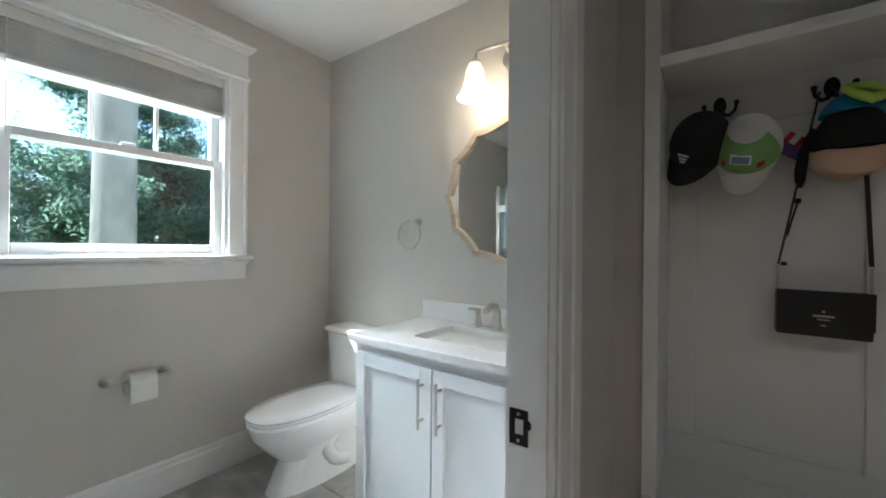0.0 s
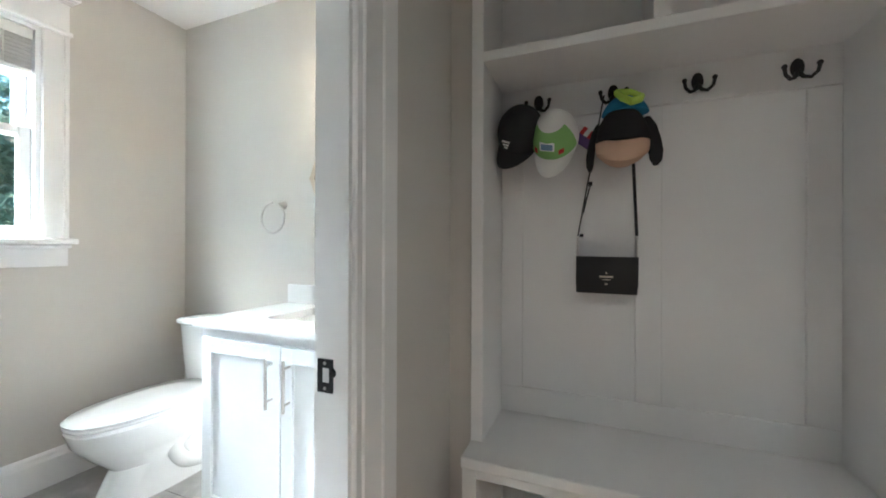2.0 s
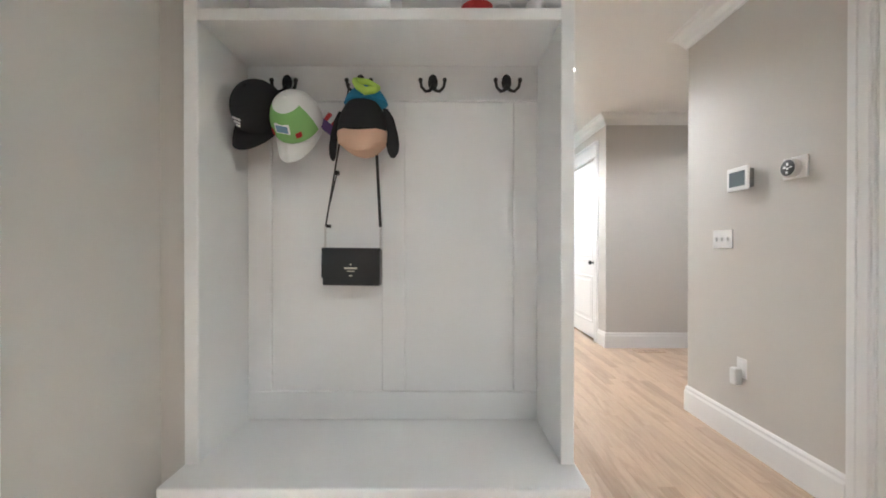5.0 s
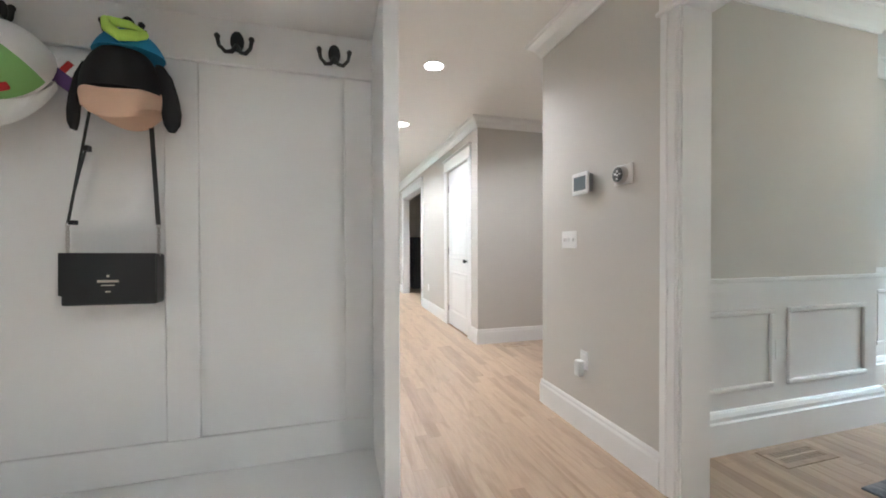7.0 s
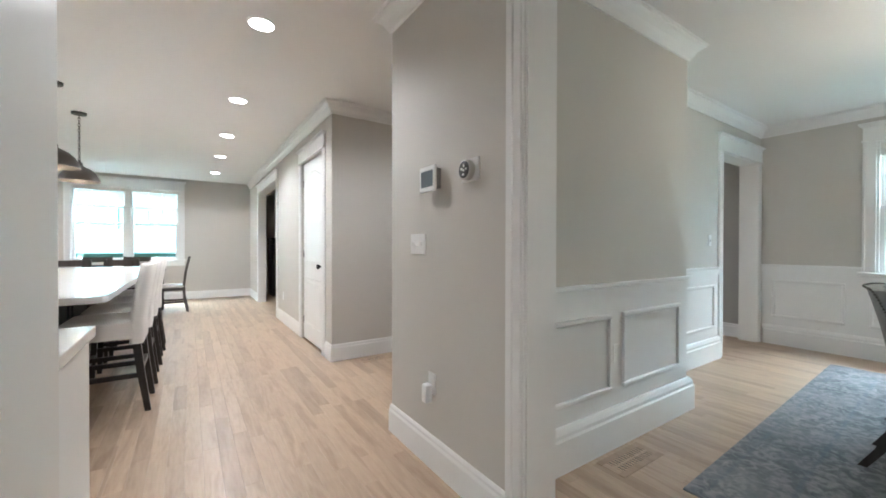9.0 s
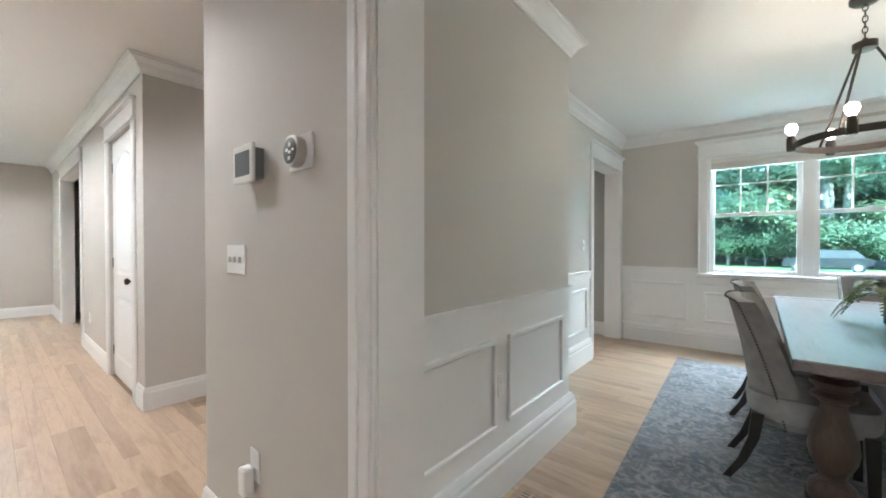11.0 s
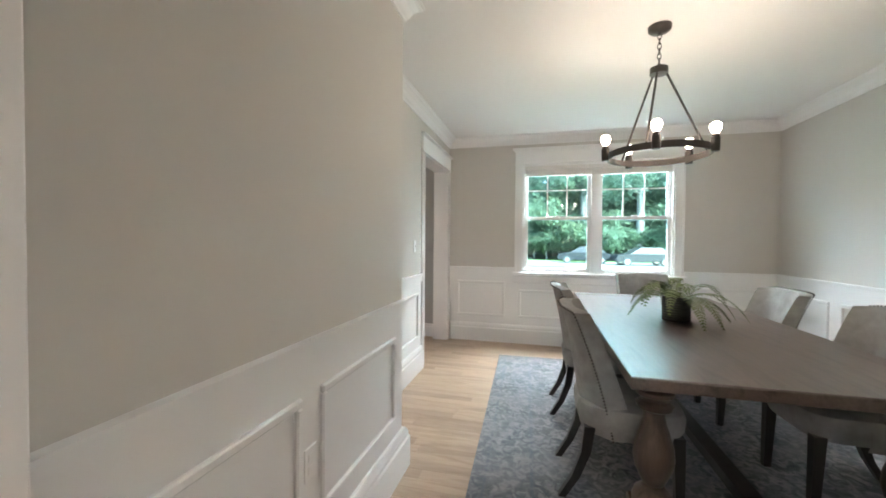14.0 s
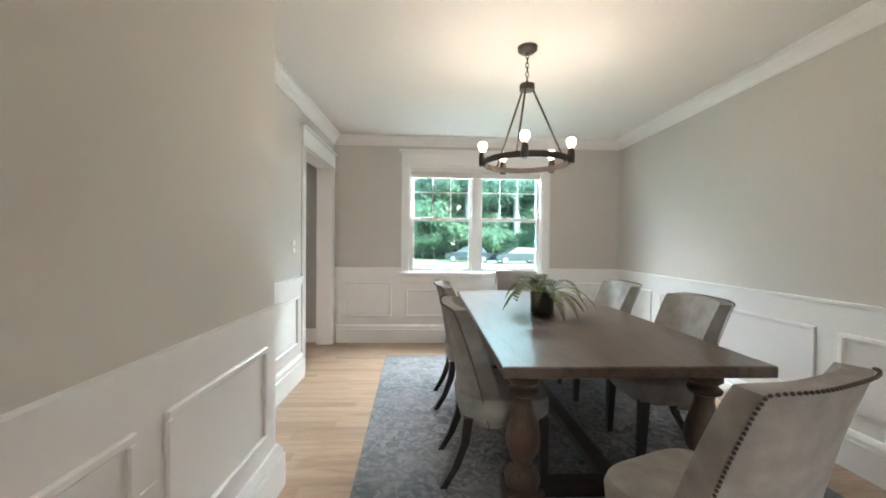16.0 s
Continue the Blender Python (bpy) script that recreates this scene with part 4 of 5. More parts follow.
loft(bm, [slab_ring(0.847, 0), slab_ring(0.877, 0), slab_ring(0.88, 0.003), slab_ring(0.88, 0, True), slab_ring(0.847, 0, True), slab_ring(0.847, 0)], caps=False)
bmesh.ops.remove_doubles(bm, verts=bm.verts, dist=1e-5)
part("slab", bm, QUARTZ, top)
bm = bmesh.new()
loft(bm, [rr(sx0 - 0.006, sx1 + 0.006, sy0 - 0.006, sy1 + 0.006, 0.846, 0.02), rr(sx0 + 0.002, sx1 - 0.002, sy0 + 0.002, sy1 - 0.002, 0.80, 0.03), rr(sx0 + 0.02, sx1 - 0.02, sy0 + 0.02, sy1 - 0.02, 0.745, 0.05), rr(sx0 + 0.10, sx1 - 0.10, sy0 + 0.08, sy1 - 0.08, 0.735, 0.05)], caps=False)
bm.faces.new(list(bm.verts)[-24:])
part("sink_basin", bm, CERAMIC, top, "white rectangular ceramic basin", True)
fc = thing("faucet", "brushed nickel widespread faucet with lever handles", "faucet")
bm = bmesh.new()
tube(bm, [(-0.79, 1.81, 0.881), (-0.79, 1.81, 0.90), (-0.79, 1.81, 0.97), (-0.79, 1.79, 1.0), (-0.79, 1.74, 1.005), (-0.79, 1.69, 0.985)], [0.03, 0.022, 0.018, 0.017, 0.016, 0.014], 16)
part("spout", bm, NICKEL, fc, "", True)
for s in (-1, 1):
    bm = bmesh.new()
    lathe(bm, [(0.026, 0), (0.02, 0.015), (0.012, 0.05), (0.014, 0.085), (0.0, 0.088)], (-0.79 + s * 0.115, 1.82, 0.881), 16)
    box(bm, -0.79 + s * 0.115 - (0.06 if s < 0 else 0.012), -0.79 + s * 0.115 + (0.012 if s < 0 else 0.06), 1.812, 1.828, 0.962, 0.976, 0.003, 1)
    part("lever_handle", bm, NICKEL, fc, "", True)

mir = thing("wall_mirror", "scalloped round mirror in a weathered wood frame", "mirror")
MX, MZ, n = -0.76, 1.575, 96
def scallop(r, y, depth=0.065):
    out = []
    for k in range(n):
        a = 2 * math.pi * k / n
        rr_ = r * (1 - depth * abs(math.sin(6 * a)) ** 0.8)
        out.append((MX + rr_ * math.cos(a), y, MZ + rr_ * math.sin(a)))
    return out
bm = bmesh.new()
loft(bm, [scallop(0.385, 1.878), scallop(0.385, 1.845), scallop(0.35, 1.842), scallop(0.345, 1.862)], caps=False)
part("frame", bm, WEATHERED, mir)
bm = bmesh.new()
loft(bm, [scallop(0.346, 1.866), scallop(0.346, 1.861)])
part("mirror_glass", bm, MIRROR, mir)

sc = thing("vanity_light", "brushed nickel two-light vanity fixture with glass bell shades, lit", "wall lamp")
SHADE, _nt, _b = node_material("frosted_shade")
_b.inputs["Base Color"].default_value = (0.95, 0.9, 0.82, 1)
_b.inputs["Emission Color"].default_value = (1, 0.80, 0.58, 1)
_b.inputs["Emission Strength"].default_value = 0.16
_b.inputs["Transmission Weight"].default_value, _b.inputs["Roughness"].default_value = 0.4, 0.5
bm = bmesh.new()
lathe(bm, [(0.06, 0), (0.06, 0.012), (0.045, 0.025), (0.0, 0.03)], (-0.74, 1.878, 2.25), 24, Euler((math.pi / 2, 0, 0)).to_matrix())
part("backplate", bm, NICKEL, sc, "", True)
bm = bmesh.new()
tube(bm, [(-0.74, 1.85, 2.25), (-0.74, 1.78, 2.275)], 0.012, 12)
tube(bm, [(-0.89, 1.742, 2.23), (-0.885, 1.75, 2.275), (-0.74, 1.775, 2.28), (-0.595, 1.75, 2.275), (-0.59, 1.742, 2.23)], 0.011, 12)
part("arm", bm, NICKEL, sc, "", True)
for k in (0, 1):
    x = -0.89 + 0.30 * k
    bm = bmesh.new()
    lathe(bm, [(0.018, 2.19), (0.03, 2.175), (0.03, 2.15)], (x, 1.74, 0.04), 18)
    cup = part("socket", bm, NICKEL, sc, "", True)
    bm = bmesh.new()
    lathe(bm, [(0.031, 2.165), (0.045, 2.13), (0.052, 2.08), (0.066, 2.03), (0.09, 1.995), (0.087, 1.995), (0.062, 2.03), (0.048, 2.08), (0.041, 2.13), (0.027, 2.16)], (x, 1.74, 0.04), 28)
    sh = part("shade", bm, SHADE, cup, "frosted glass bell shade", True)
    sh.visible_shadow = False

ring = thing("towel_ring", "brushed nickel towel ring on the bathroom wall", "towel ring")
bm = bmesh.new()
lathe(bm, [(0.024, 0), (0.024, 0.006), (0.014, 0.03), (0.010, 0.05), (0.0, 0.052)], (-1.355, 1.878, 1.44), 16, Euler((math.pi / 2, 0, 0)).to_matrix())
part("mount", bm, NICKEL, ring, "", True)
bm = bmesh.new()
tube(bm, [(-1.395 + 0.085 * math.cos(radians(60 - 330 * k / 30)), 1.83, 1.365 + 0.085 * math.sin(radians(60 - 330 * k / 30))) for k in range(31)], 0.0075, 10)
part("ring", bm, NICKEL, ring, "", True)

def smooth_line(pts, steps=5):
    """Points of a rounded curve through the given ones."""
    p = [Vector(q) for q in pts]
    p = [p[0]] + p + [p[-1]]
    out = []
    for a, b2, c, d in zip(p, p[1:], p[2:], p[3:]):
        for k in range(steps):
            t = k / steps
            out.append(0.5 * (2 * b2 + (c - a) * t + (2 * a - 5 * b2 + 4 * c - d) * t * t + (3 * b2 - a - 3 * c + d) * t ** 3))
    return out + [p[-1]]


toilet = thing("toilet", "white ceramic two-piece toilet with closed lid", "toilet", at=pose(-1.765, 0, 0.0015))
def oval(cy, ry, rx, z, back=0.0, n=36):
    out = []
    for k in range(n):
        a = 2 * math.pi * k / n
        s, c = math.sin(a), math.cos(a)
        y = cy + (ry * s if s < 0 else (ry - back) * math.copysign(abs(s) ** 0.6, s))
        out.append((rx * math.copysign(abs(c) ** 0.85, c), y, z * 0.94))
    return out
bm = bmesh.new()
loft(bm, [oval(1.48, 0.31, 0.135, 0.0), oval(1.48, 0.29, 0.12, 0.05), oval(1.49, 0.25, 0.105, 0.16), oval(1.45, 0.29, 0.14, 0.25), oval(1.41, 0.31, 0.18, 0.33), oval(1.40, 0.32, 0.19, 0.40), oval(1.40, 0.31, 0.18, 0.415)])
part("bowl", bm, CERAMIC, toilet, "", True)
bm = bmesh.new()
tube(bm, smooth_line([(0.09, 1.60, 0.05), (0.10, 1.50, 0.10), (0.095, 1.47, 0.19), (0.095, 1.58, 0.26), (0.085, 1.70, 0.21), (0.085, 1.75, 0.08)]), 0.042, 16)
tube(bm, smooth_line([(-0.09, 1.60, 0.05), (-0.10, 1.50, 0.10), (-0.095, 1.47, 0.19), (-0.095, 1.58, 0.26), (-0.085, 1.70, 0.21), (-0.085, 1.75, 0.08)]), 0.042, 16)
part("trapway", bm, CERAMIC, toilet, "", True)
bm = bmesh.new()
loft(bm, [oval(1.395, 0.315, 0.185, 0.417), oval(1.395, 0.32, 0.19, 0.425), oval(1.395, 0.318, 0.188, 0.434)])
part("seat", bm, CERAMIC, toilet, "", True)
bm = bmesh.new()
loft(bm, [oval(1.395, 0.318, 0.188, 0.437), oval(1.395, 0.322, 0.192, 0.447), oval(1.395, 0.31, 0.18, 0.458), oval(1.395, 0.2, 0.11, 0.464)])
part("lid", bm, CERAMIC, toilet, "", True)
bm = bmesh.new()
loft(bm, [rr(-0.19, 0.19, 1.70, 1.868, 0.40, 0.04), rr(-0.205, 0.205, 1.69, 1.872, 0.55, 0.04), rr(-0.215, 0.215, 1.68, 1.874, 0.735, 0.04)])
part("tank", bm, CERAMIC, toilet, "", True)
bm = bmesh.new()
loft(bm, [rr(-0.218, 0.218, 1.677, 1.875, 0.737, 0.03), rr(-0.226, 0.226, 1.668, 1.876, 0.745, 0.03), rr(-0.226, 0.226, 1.668, 1.876, 0.765, 0.03), rr(-0.212, 0.212, 1.682, 1.87, 0.775, 0.03)])
part("tank_lid", bm, CERAMIC, toilet, "", True)
bm = bmesh.new()
lathe(bm, [(0.02, 0), (0.02, 0.02), (0.012, 0.05)], (-0.30, 1.85, 0.18), 12)
tube(bm, [(-0.30, 1.85, 0.23), (-0.29, 1.85, 0.32), (-0.22, 1.80, 0.40)], 0.006, 8)
part("water_valve", bm, NICKEL, toilet, "", True)

tp = thing("toilet_paper_holder", "brushed nickel paper holder with a white roll", "paper holder")
for y in (0.63, 0.86):
    bm = bmesh.new()
    lathe(bm, [(0.026, 0), (0.024, 0.008), (0.013, 0.03), (0.012, 0.07), (0.0, 0.075)], (-2.208, y, 0.645), 16, Euler((0, math.pi / 2, 0)).to_matrix())
    part("post", bm, NICKEL, tp, "", True)
bm = bmesh.new()
tube(bm, [(-2.145, 0.63, 0.645), (-2.145, 0.86, 0.645)], 0.008, 10)
part("bar", bm, NICKEL, tp, "", True)
PAPER = plain("white_paper", (0.80, 0.80, 0.79), 0.95, vary=0.02, grain=200, relief=0.2)
bm = bmesh.new()
tube(bm, [(-2.145, 0.695, 0.632), (-2.145, 0.80, 0.632)], 0.053, 28)
box(bm, -2.0935, -2.0915, 0.695, 0.80, 0.55, 0.635)
part("paper_roll", bm, PAPER, tp, "", True)

# shower wall that the mirror shows
SHOWER = plain("pale_shower_tile", (0.55, 0.55, 0.54), 0.25, vary=0.08, scale=3)
sw = setting("wall_shower", boxm(-2.21, -0.275, -1.0, -0.985, 0.002, BCH - 0.002), GROUT, "pale grey tiled shower wall", "wall")
for i in range(4):
    for j in range(9):
        part("tile", boxm(-2.205 + i * 0.472, -2.205 + i * 0.472 + 0.468, -0.986, -0.976, 0.01 + j * 0.29, 0.296 + j * 0.29), SHOWER, sw)
sg = thing("shower_screen", "clear glass shower screen with metal hinges", "shower screen")
part("pane", boxm(-1.9, -0.9, -0.30, -0.292, 0.02, 2.0), GLASS, sg)
for z in (0.4, 1.7):
    part("hinge", boxm(-1.93, -1.85, -0.2755, -0.277, z, z + 0.08, bev=0.003), NICKEL, sg)
part("frame_post", boxm(-1.96, -1.92, -0.275, -0.28, 0.002, 2.0), NICKEL, sg)


# ---- hats and bag on the locker hooks ----
CAP_WHITE = plain("white_cap_cloth", (0.72, 0.72, 0.70), 0.9, vary=0.05, grain=300, relief=0.3)
CAP_GREEN = plain("green_cap_cloth", (0.22, 0.44, 0.14), 0.9, vary=0.08, grain=300, relief=0.3)
BLUE_CLOTH = plain("blue_felt", (0.02, 0.22, 0.42), 0.9, vary=0.1, grain=300, relief=0.4)
LIME = plain("lime_felt", (0.45, 0.66, 0.10), 0.9, vary=0.08, grain=300, relief=0.3)
TAN = plain("tan_felt", (0.62, 0.41, 0.29), 0.9, vary=0.06, grain=300, relief=0.3)
RED = plain("red_cloth", (0.45, 0.03, 0.03), 0.85, vary=0.1)
PURPLE = plain("purple_cloth", (0.10, 0.05, 0.16), 0.85, vary=0.1)
NAVY_PATCH = plain("blue_patch", (0.16, 0.27, 0.40), 0.8, vary=0.1)


def dome(bm, rx, ry, rz, cut=-0.1, nu=28, nv=10, squash=1.0):
    """Half shell of a cap's crown: opening towards -z, front towards -y."""
    rings = []
    for j in range(nv + 1):
        f = math.asin(cut) + (math.pi / 2 - math.asin(cut)) * j / nv
        rings.append([(rx * math.cos(f) * math.cos(2 * math.pi * k / nu), ry * math.cos(f) * math.sin(2 * math.pi * k / nu), rz * math.sin(f)) for k in range(nu)])
    loft(bm, rings)
    return bm


def brim(bm, rx, ly, z, droop=0.03, n=18, t=0.004):
    rows = []
    for i in range(7):
        f = i / 6
        row = []
        for k in range(n + 1):
            a = math.pi + math.pi * k / n
            x = rx * math.cos(a) * (1 - 0.12 * f * f)
            y = math.sin(a) * (0.085 + ly * f)
            row.append(Vector((x, y, z - droop * f * f - 0.25 * x * x / rx)))
        rows.append(row)
    loft(bm, [r + [v - Vector((0, 0, t)) for v in r[::-1]] for r in rows])
    return bm


def cap(name, label, m, crown_mat, brim_mat, front=None, mark=None):
    c = thing(name, label, "cap", "hats on the locker hooks", at=m)
    part("crown", dome(bmesh.new(), 0.088, 0.10, 0.115), crown_mat, c, "", True)
    part("brim", brim(bmesh.new(), 0.085, 0.075, 0.0), brim_mat, c, "", True)
    bm = bmesh.new()
    bmesh.ops.create_uvsphere(bm, u_segments=10, v_segments=6, radius=0.007, matrix=Matrix.Translation((0, 0, 0.116)))
    part("button", bm, brim_mat, c, "", True)
    if front:
        bm = bmesh.new()
        rings = []
        for j in range(7):
            f = -0.02 + 1.0 * j / 6
            rings.append([(0.0895 * math.cos(f) * math.cos(a), 0.1015 * math.cos(f) * math.sin(a), 0.1165 * math.sin(f)) for a in [math.pi * (1.08 + 0.84 * k / 14) for k in range(15)]])
        loft(bm, rings, closed=False, caps=False)
        part("front_panel", bm, front, c, "", True)
    if mark:
        for dx, dz, w, h, mt in mark:
            bm = bmesh.new()
            box(bm, dx - w / 2, dx + w / 2, -0.006, 0.0, dz - h / 2, dz + h / 2, 0.002, 1)
            for v in bm.verts:
                f = min(1.0, math.hypot(v.co.x / 0.089, v.co.z / 0.116))
                v.co.y += -0.1 * math.sqrt(max(0.0, 1 - f * f)) - 0.001
            part("patch", bm, mt, c)
    return c


cap("baseball_cap", "black cloth baseball cap hanging from a hook", pose(0.045, 1.70, 1.655, 62, 24, -14), BLACK_CLOTH, BLACK_CLOTH, None, [(0.0, 0.05 - 0.012 * k, 0.036 - 0.009 * k, 0.006, CAP_WHITE) for k in range(3)])
cap("baseball_cap", "white and green baseball cap with a badge on a hook", pose(0.175, 1.715, 1.625, 66, 8, -6), CAP_WHITE, CAP_WHITE, CAP_GREEN, [(-0.005, 0.055, 0.055, 0.03, PLASTIC), (-0.005, 0.0551, 0.046, 0.022, NAVY_PATCH), (0.045, 0.03, 0.018, 0.018, RED), (-0.05, 0.03, 0.012, 0.02, RED)])
fl = thing("striped_fabric_tag", "red and white striped cloth flap hanging between the hats", "cloth flap", at=pose(0.29, 1.74, 1.62, 0, 38, 0))
part("band", boxm(-0.05, 0.05, -0.006, 0.006, -0.035, 0.0, bev=0.003), PURPLE, fl)
for k in range(6):
    part("stripe", boxm(-0.05 + k * 0.0168, -0.05 + k * 0.0168 + 0.0160, -0.006, 0.006, 0.0, 0.03), RED if k % 2 else CAP_WHITE, fl)

nov = thing("novelty_hat", "black, tan and blue novelty hat with long black ear flaps", "hat", "hats on the locker hooks", at=pose(0.412, 1.715, 1.583) @ Matrix.Diagonal((0.84, 0.9, 1.04, 1)))
bm = bmesh.new()
loft(bm, [[(rx * math.cos(2 * math.pi * k / 32), ry * math.sin(2 * math.pi * k / 32), z + 0.012 * math.cos(4 * math.pi * k / 32)) for k in range(32)] for z, rx, ry in ((-0.065, 0.085, 0.07), (-0.05, 0.105, 0.082), (-0.02, 0.11, 0.085), (0.0, 0.106, 0.083))])
part("band", bm, TAN, nov, "tan felt lower band", True)
part("crown", dome(bmesh.new(), 0.108, 0.088, 0.125, -0.02), BLACK_CLOTH, nov, "", True)
bm = bmesh.new()
dome(bm, 0.102, 0.082, 0.10, 0.35)
for v in bm.verts:
    v.co += Vector((0.012, 0.012, 0.068))
part("top_cap", bm, BLUE_CLOTH, nov, "bright blue cap crown", True)
bm = bmesh.new()
tube(bm, [(-0.025, -0.04, 0.165), (-0.005, -0.075, 0.135), (0.03, -0.085, 0.115), (0.065, -0.07, 0.125), (0.075, -0.04, 0.14), (0.03, -0.03, 0.165), (-0.02, -0.035, 0.168)], [0.012, 0.013, 0.014, 0.013, 0.011, 0.011, 0.011], 10)
part("bill", bm, LIME, nov, "lime green bill", True)
for s, dz in ((-1, 0.0), (1, 0.01)):
    bm = bmesh.new()
    rings = []
    for z, w, x in ((0.07, 0.012, 0.098), (0.04, 0.022, 0.112), (-0.01, 0.027, 0.124), (-0.05, 0.029, 0.13), (-0.08, 0.024, 0.131), (-0.098, 0.010, 0.13)):
        k_ = 0.62 if s < 0 else 1.0
        rings.append([(s * x + w * k_ * math.cos(2 * math.pi * k / 14), 0.012 * math.sin(2 * math.pi * k / 14), z + dz) for k in range(14)])
    loft(bm, rings)
    part("ear_flap", bm, BLACK_CLOTH, nov, "", True)

bag = thing("shoulder_bag", "small black leather shoulder bag hanging by its strap", "bag", at=pose(0.361, 1.775, 1.092, 0, 0.6, 0))
part("body", boxm(-0.108, 0.108, -0.028, 0.028, -0.072, 0.068, bev=0.006), BLACK_LEATHER, bag)
bm = bmesh.new()
loft(bm, [[(x, -0.031 - d, z) for x, z in ((-0.109, 0.07), (0.109, 0.07), (0.109, -0.042), (0.08, -0.05), (0.0, -0.052), (-0.08, -0.05), (-0.109, -0.042))] for d in (0, 0.004)])
part("flap", bm, BLACK_LEATHER, bag)
GOLD = plain("pale_gold", (0.62, 0.56, 0.45), 0.35, 0.9, vary=0.05)
for dx, dz, w, h in ((0.0, -0.006, 0.048, 0.0065), (0, -0.017, 0.03, 0.003), (0, 0.008, 0.006, 0.006), (0, -0.034, 0.012, 0.004)):
    part("lettering_bar", boxm(dx - w / 2, dx + w / 2, -0.0365, -0.0345, dz - h / 2, dz + h / 2), GOLD, bag)
for s in (-1, 1):
    xt = 0.028
    bm = bmesh.new()
    p0, p1 = Vector((s * 0.104, -0.005, 0.15)), Vector((xt + s * 0.045, -0.012, 0.69))
    w = 0.0055 if s > 0 else 0.003
    d = Vector((w, 0, 0))
    t = Vector((0, 0.0015, 0))
    loft(bm, [[p - d - t, p + d - t, p + d + t, p - d + t] for p in (p0, p1)])
    part("strap", bm, BLACK_LEATHER, bag)
    bm = bmesh.new()
    for k in range(9):
        zz = 0.068 + 0.0095 * k
        q = Euler((0, 0, math.pi / 2 * (k % 2))).to_matrix()
        tube(bm, [q @ Vector((0.004 * math.cos(i * math.pi / 4), 0, 0.0075 * math.sin(i * math.pi / 4))) + Vector((s * 0.105, -0.005, zz)) for i in range(9)], 0.0014, 5, cap=False)
    part("chain", bm, NICKEL, bag, "silver chain links")
part("buckle", boxm(-0.098, -0.084, -0.016, 0.0, 0.145, 0.157), BLACK, bag)
part("buckle", boxm(-0.068, -0.054, -0.018, 0.0, 0.345, 0.36), BLACK, bag)
bm = bmesh.new()
tube(bm, [(-0.061, -0.012, 0.35), (-0.075, -0.012, 0.29), (-0.085, -0.012, 0.24)], 0.003, 6)
part("strap_end", bm, BLACK_LEATHER, bag)

# things standing in the cubby
JAR = glass_material("clear_plastic", (0.9, 0.93, 0.95), 0.05)
for x, mt, lab, w, h in ((0.82, RED, "clear plastic container with a red and white label", 0.055, 0.16), (0.90, CAP_GREEN, "clear plastic tub with a green lid edge", 0.04, 0.07), (1.02, PLASTIC, "white plastic tub on the cubby shelf", 0.035, 0.08)):
    j = thing("plastic_container", lab, "container", at=pose(x, 1.62, 1.906))
    bm = bmesh.new()
    lathe(bm, [(w * 0.95, 0), (w, 0.006), (w, h - 0.02), (w * 0.9, h - 0.01)], (0, 0, 0), 20)
    part("body", bm, PLASTIC if mt is PLASTIC else JAR, j, "", True)
    bm = bmesh.new()
    lathe(bm, [(w * 0.92, h - 0.012), (w * 0.92, h), (0, h)], (0, 0, 0), 20)
    part("lid", bm, PLASTIC, j, "", True)
    bm = bmesh.new()
    lathe(bm, [(w + 0.0008, 0.008), (w + 0.0008, h * 0.4)], (0, 0, 0), 20)
    part("label", bm, mt, j)

# ---- hall wall devices ----
SCREEN, _nt, _b = node_material("display_glass")
_b.inputs["Base Color"].default_value = (0.16, 0.19, 0.21, 1)
_b.inputs["Roughness"].default_value = 0.12
GREY_PLASTIC = plain("grey_plastic", (0.22, 0.22, 0.22), 0.45, vary=0.05)
BLK_PLASTIC = plain("dark_plastic", (0.04, 0.04, 0.042), 0.4, vary=0.1)
tab = thing("wall_tablet", "white framed alarm tablet mounted on the wall", "tablet")
part("mount", boxm(2.4120, 2.4490, 2.462, 2.592, 1.505, 1.612, bev=0.004), GREY_PLASTIC, tab)
part("frame", boxm(2.4000, 2.4130, 2.448, 2.605, 1.490, 1.625, bev=0.005), PLASTIC, tab)
part("screen", boxm(2.3985, 2.40008, 2.468, 2.585, 1.515, 1.600), SCREEN, tab)
th = thing("thermostat", "round metal thermostat on a white square plate", "thermostat")
part("wall_plate", boxm(2.4410, 2.4490, 2.145, 2.275, 1.504, 1.611, bev=0.002), PLASTIC, th)
bm = bmesh.new()
lathe(bm, [(0.046, 0), (0.048, 0.012), (0.048, 0.028), (0.043, 0.031)], (2.4410, 2.215, 1.557), 32, Euler((0, -math.pi / 2, 0)).to_matrix())
part("dial_ring", bm, NICKEL, th, "brushed steel ring", True)
bm = bmesh.new()
lathe(bm, [(0.043, 0.029), (0.039, 0.0315), (0, 0.0318)], (2.4410, 2.215, 1.557), 32, Euler((0, -math.pi / 2, 0)).to_matrix())
part("dial_face", bm, BLK_PLASTIC, th, "dark round display", True)
for dy, dz, w, h in ((0.0, 0.018, 0.010, 0.012), (-0.018, 0.002, 0.012, 0.006), (0.016, 0.004, 0.014, 0.010), (0.0, -0.004, 0.012, 0.008), (0.003, -0.022, 0.012, 0.010)):
    part("display_mark", boxm(2.4080, 2.4095, 2.215 + dy - w / 2, 2.215 + dy + w / 2, 1.557 + dz - h / 2, 1.557 + dz + h / 2), PLASTIC, th)


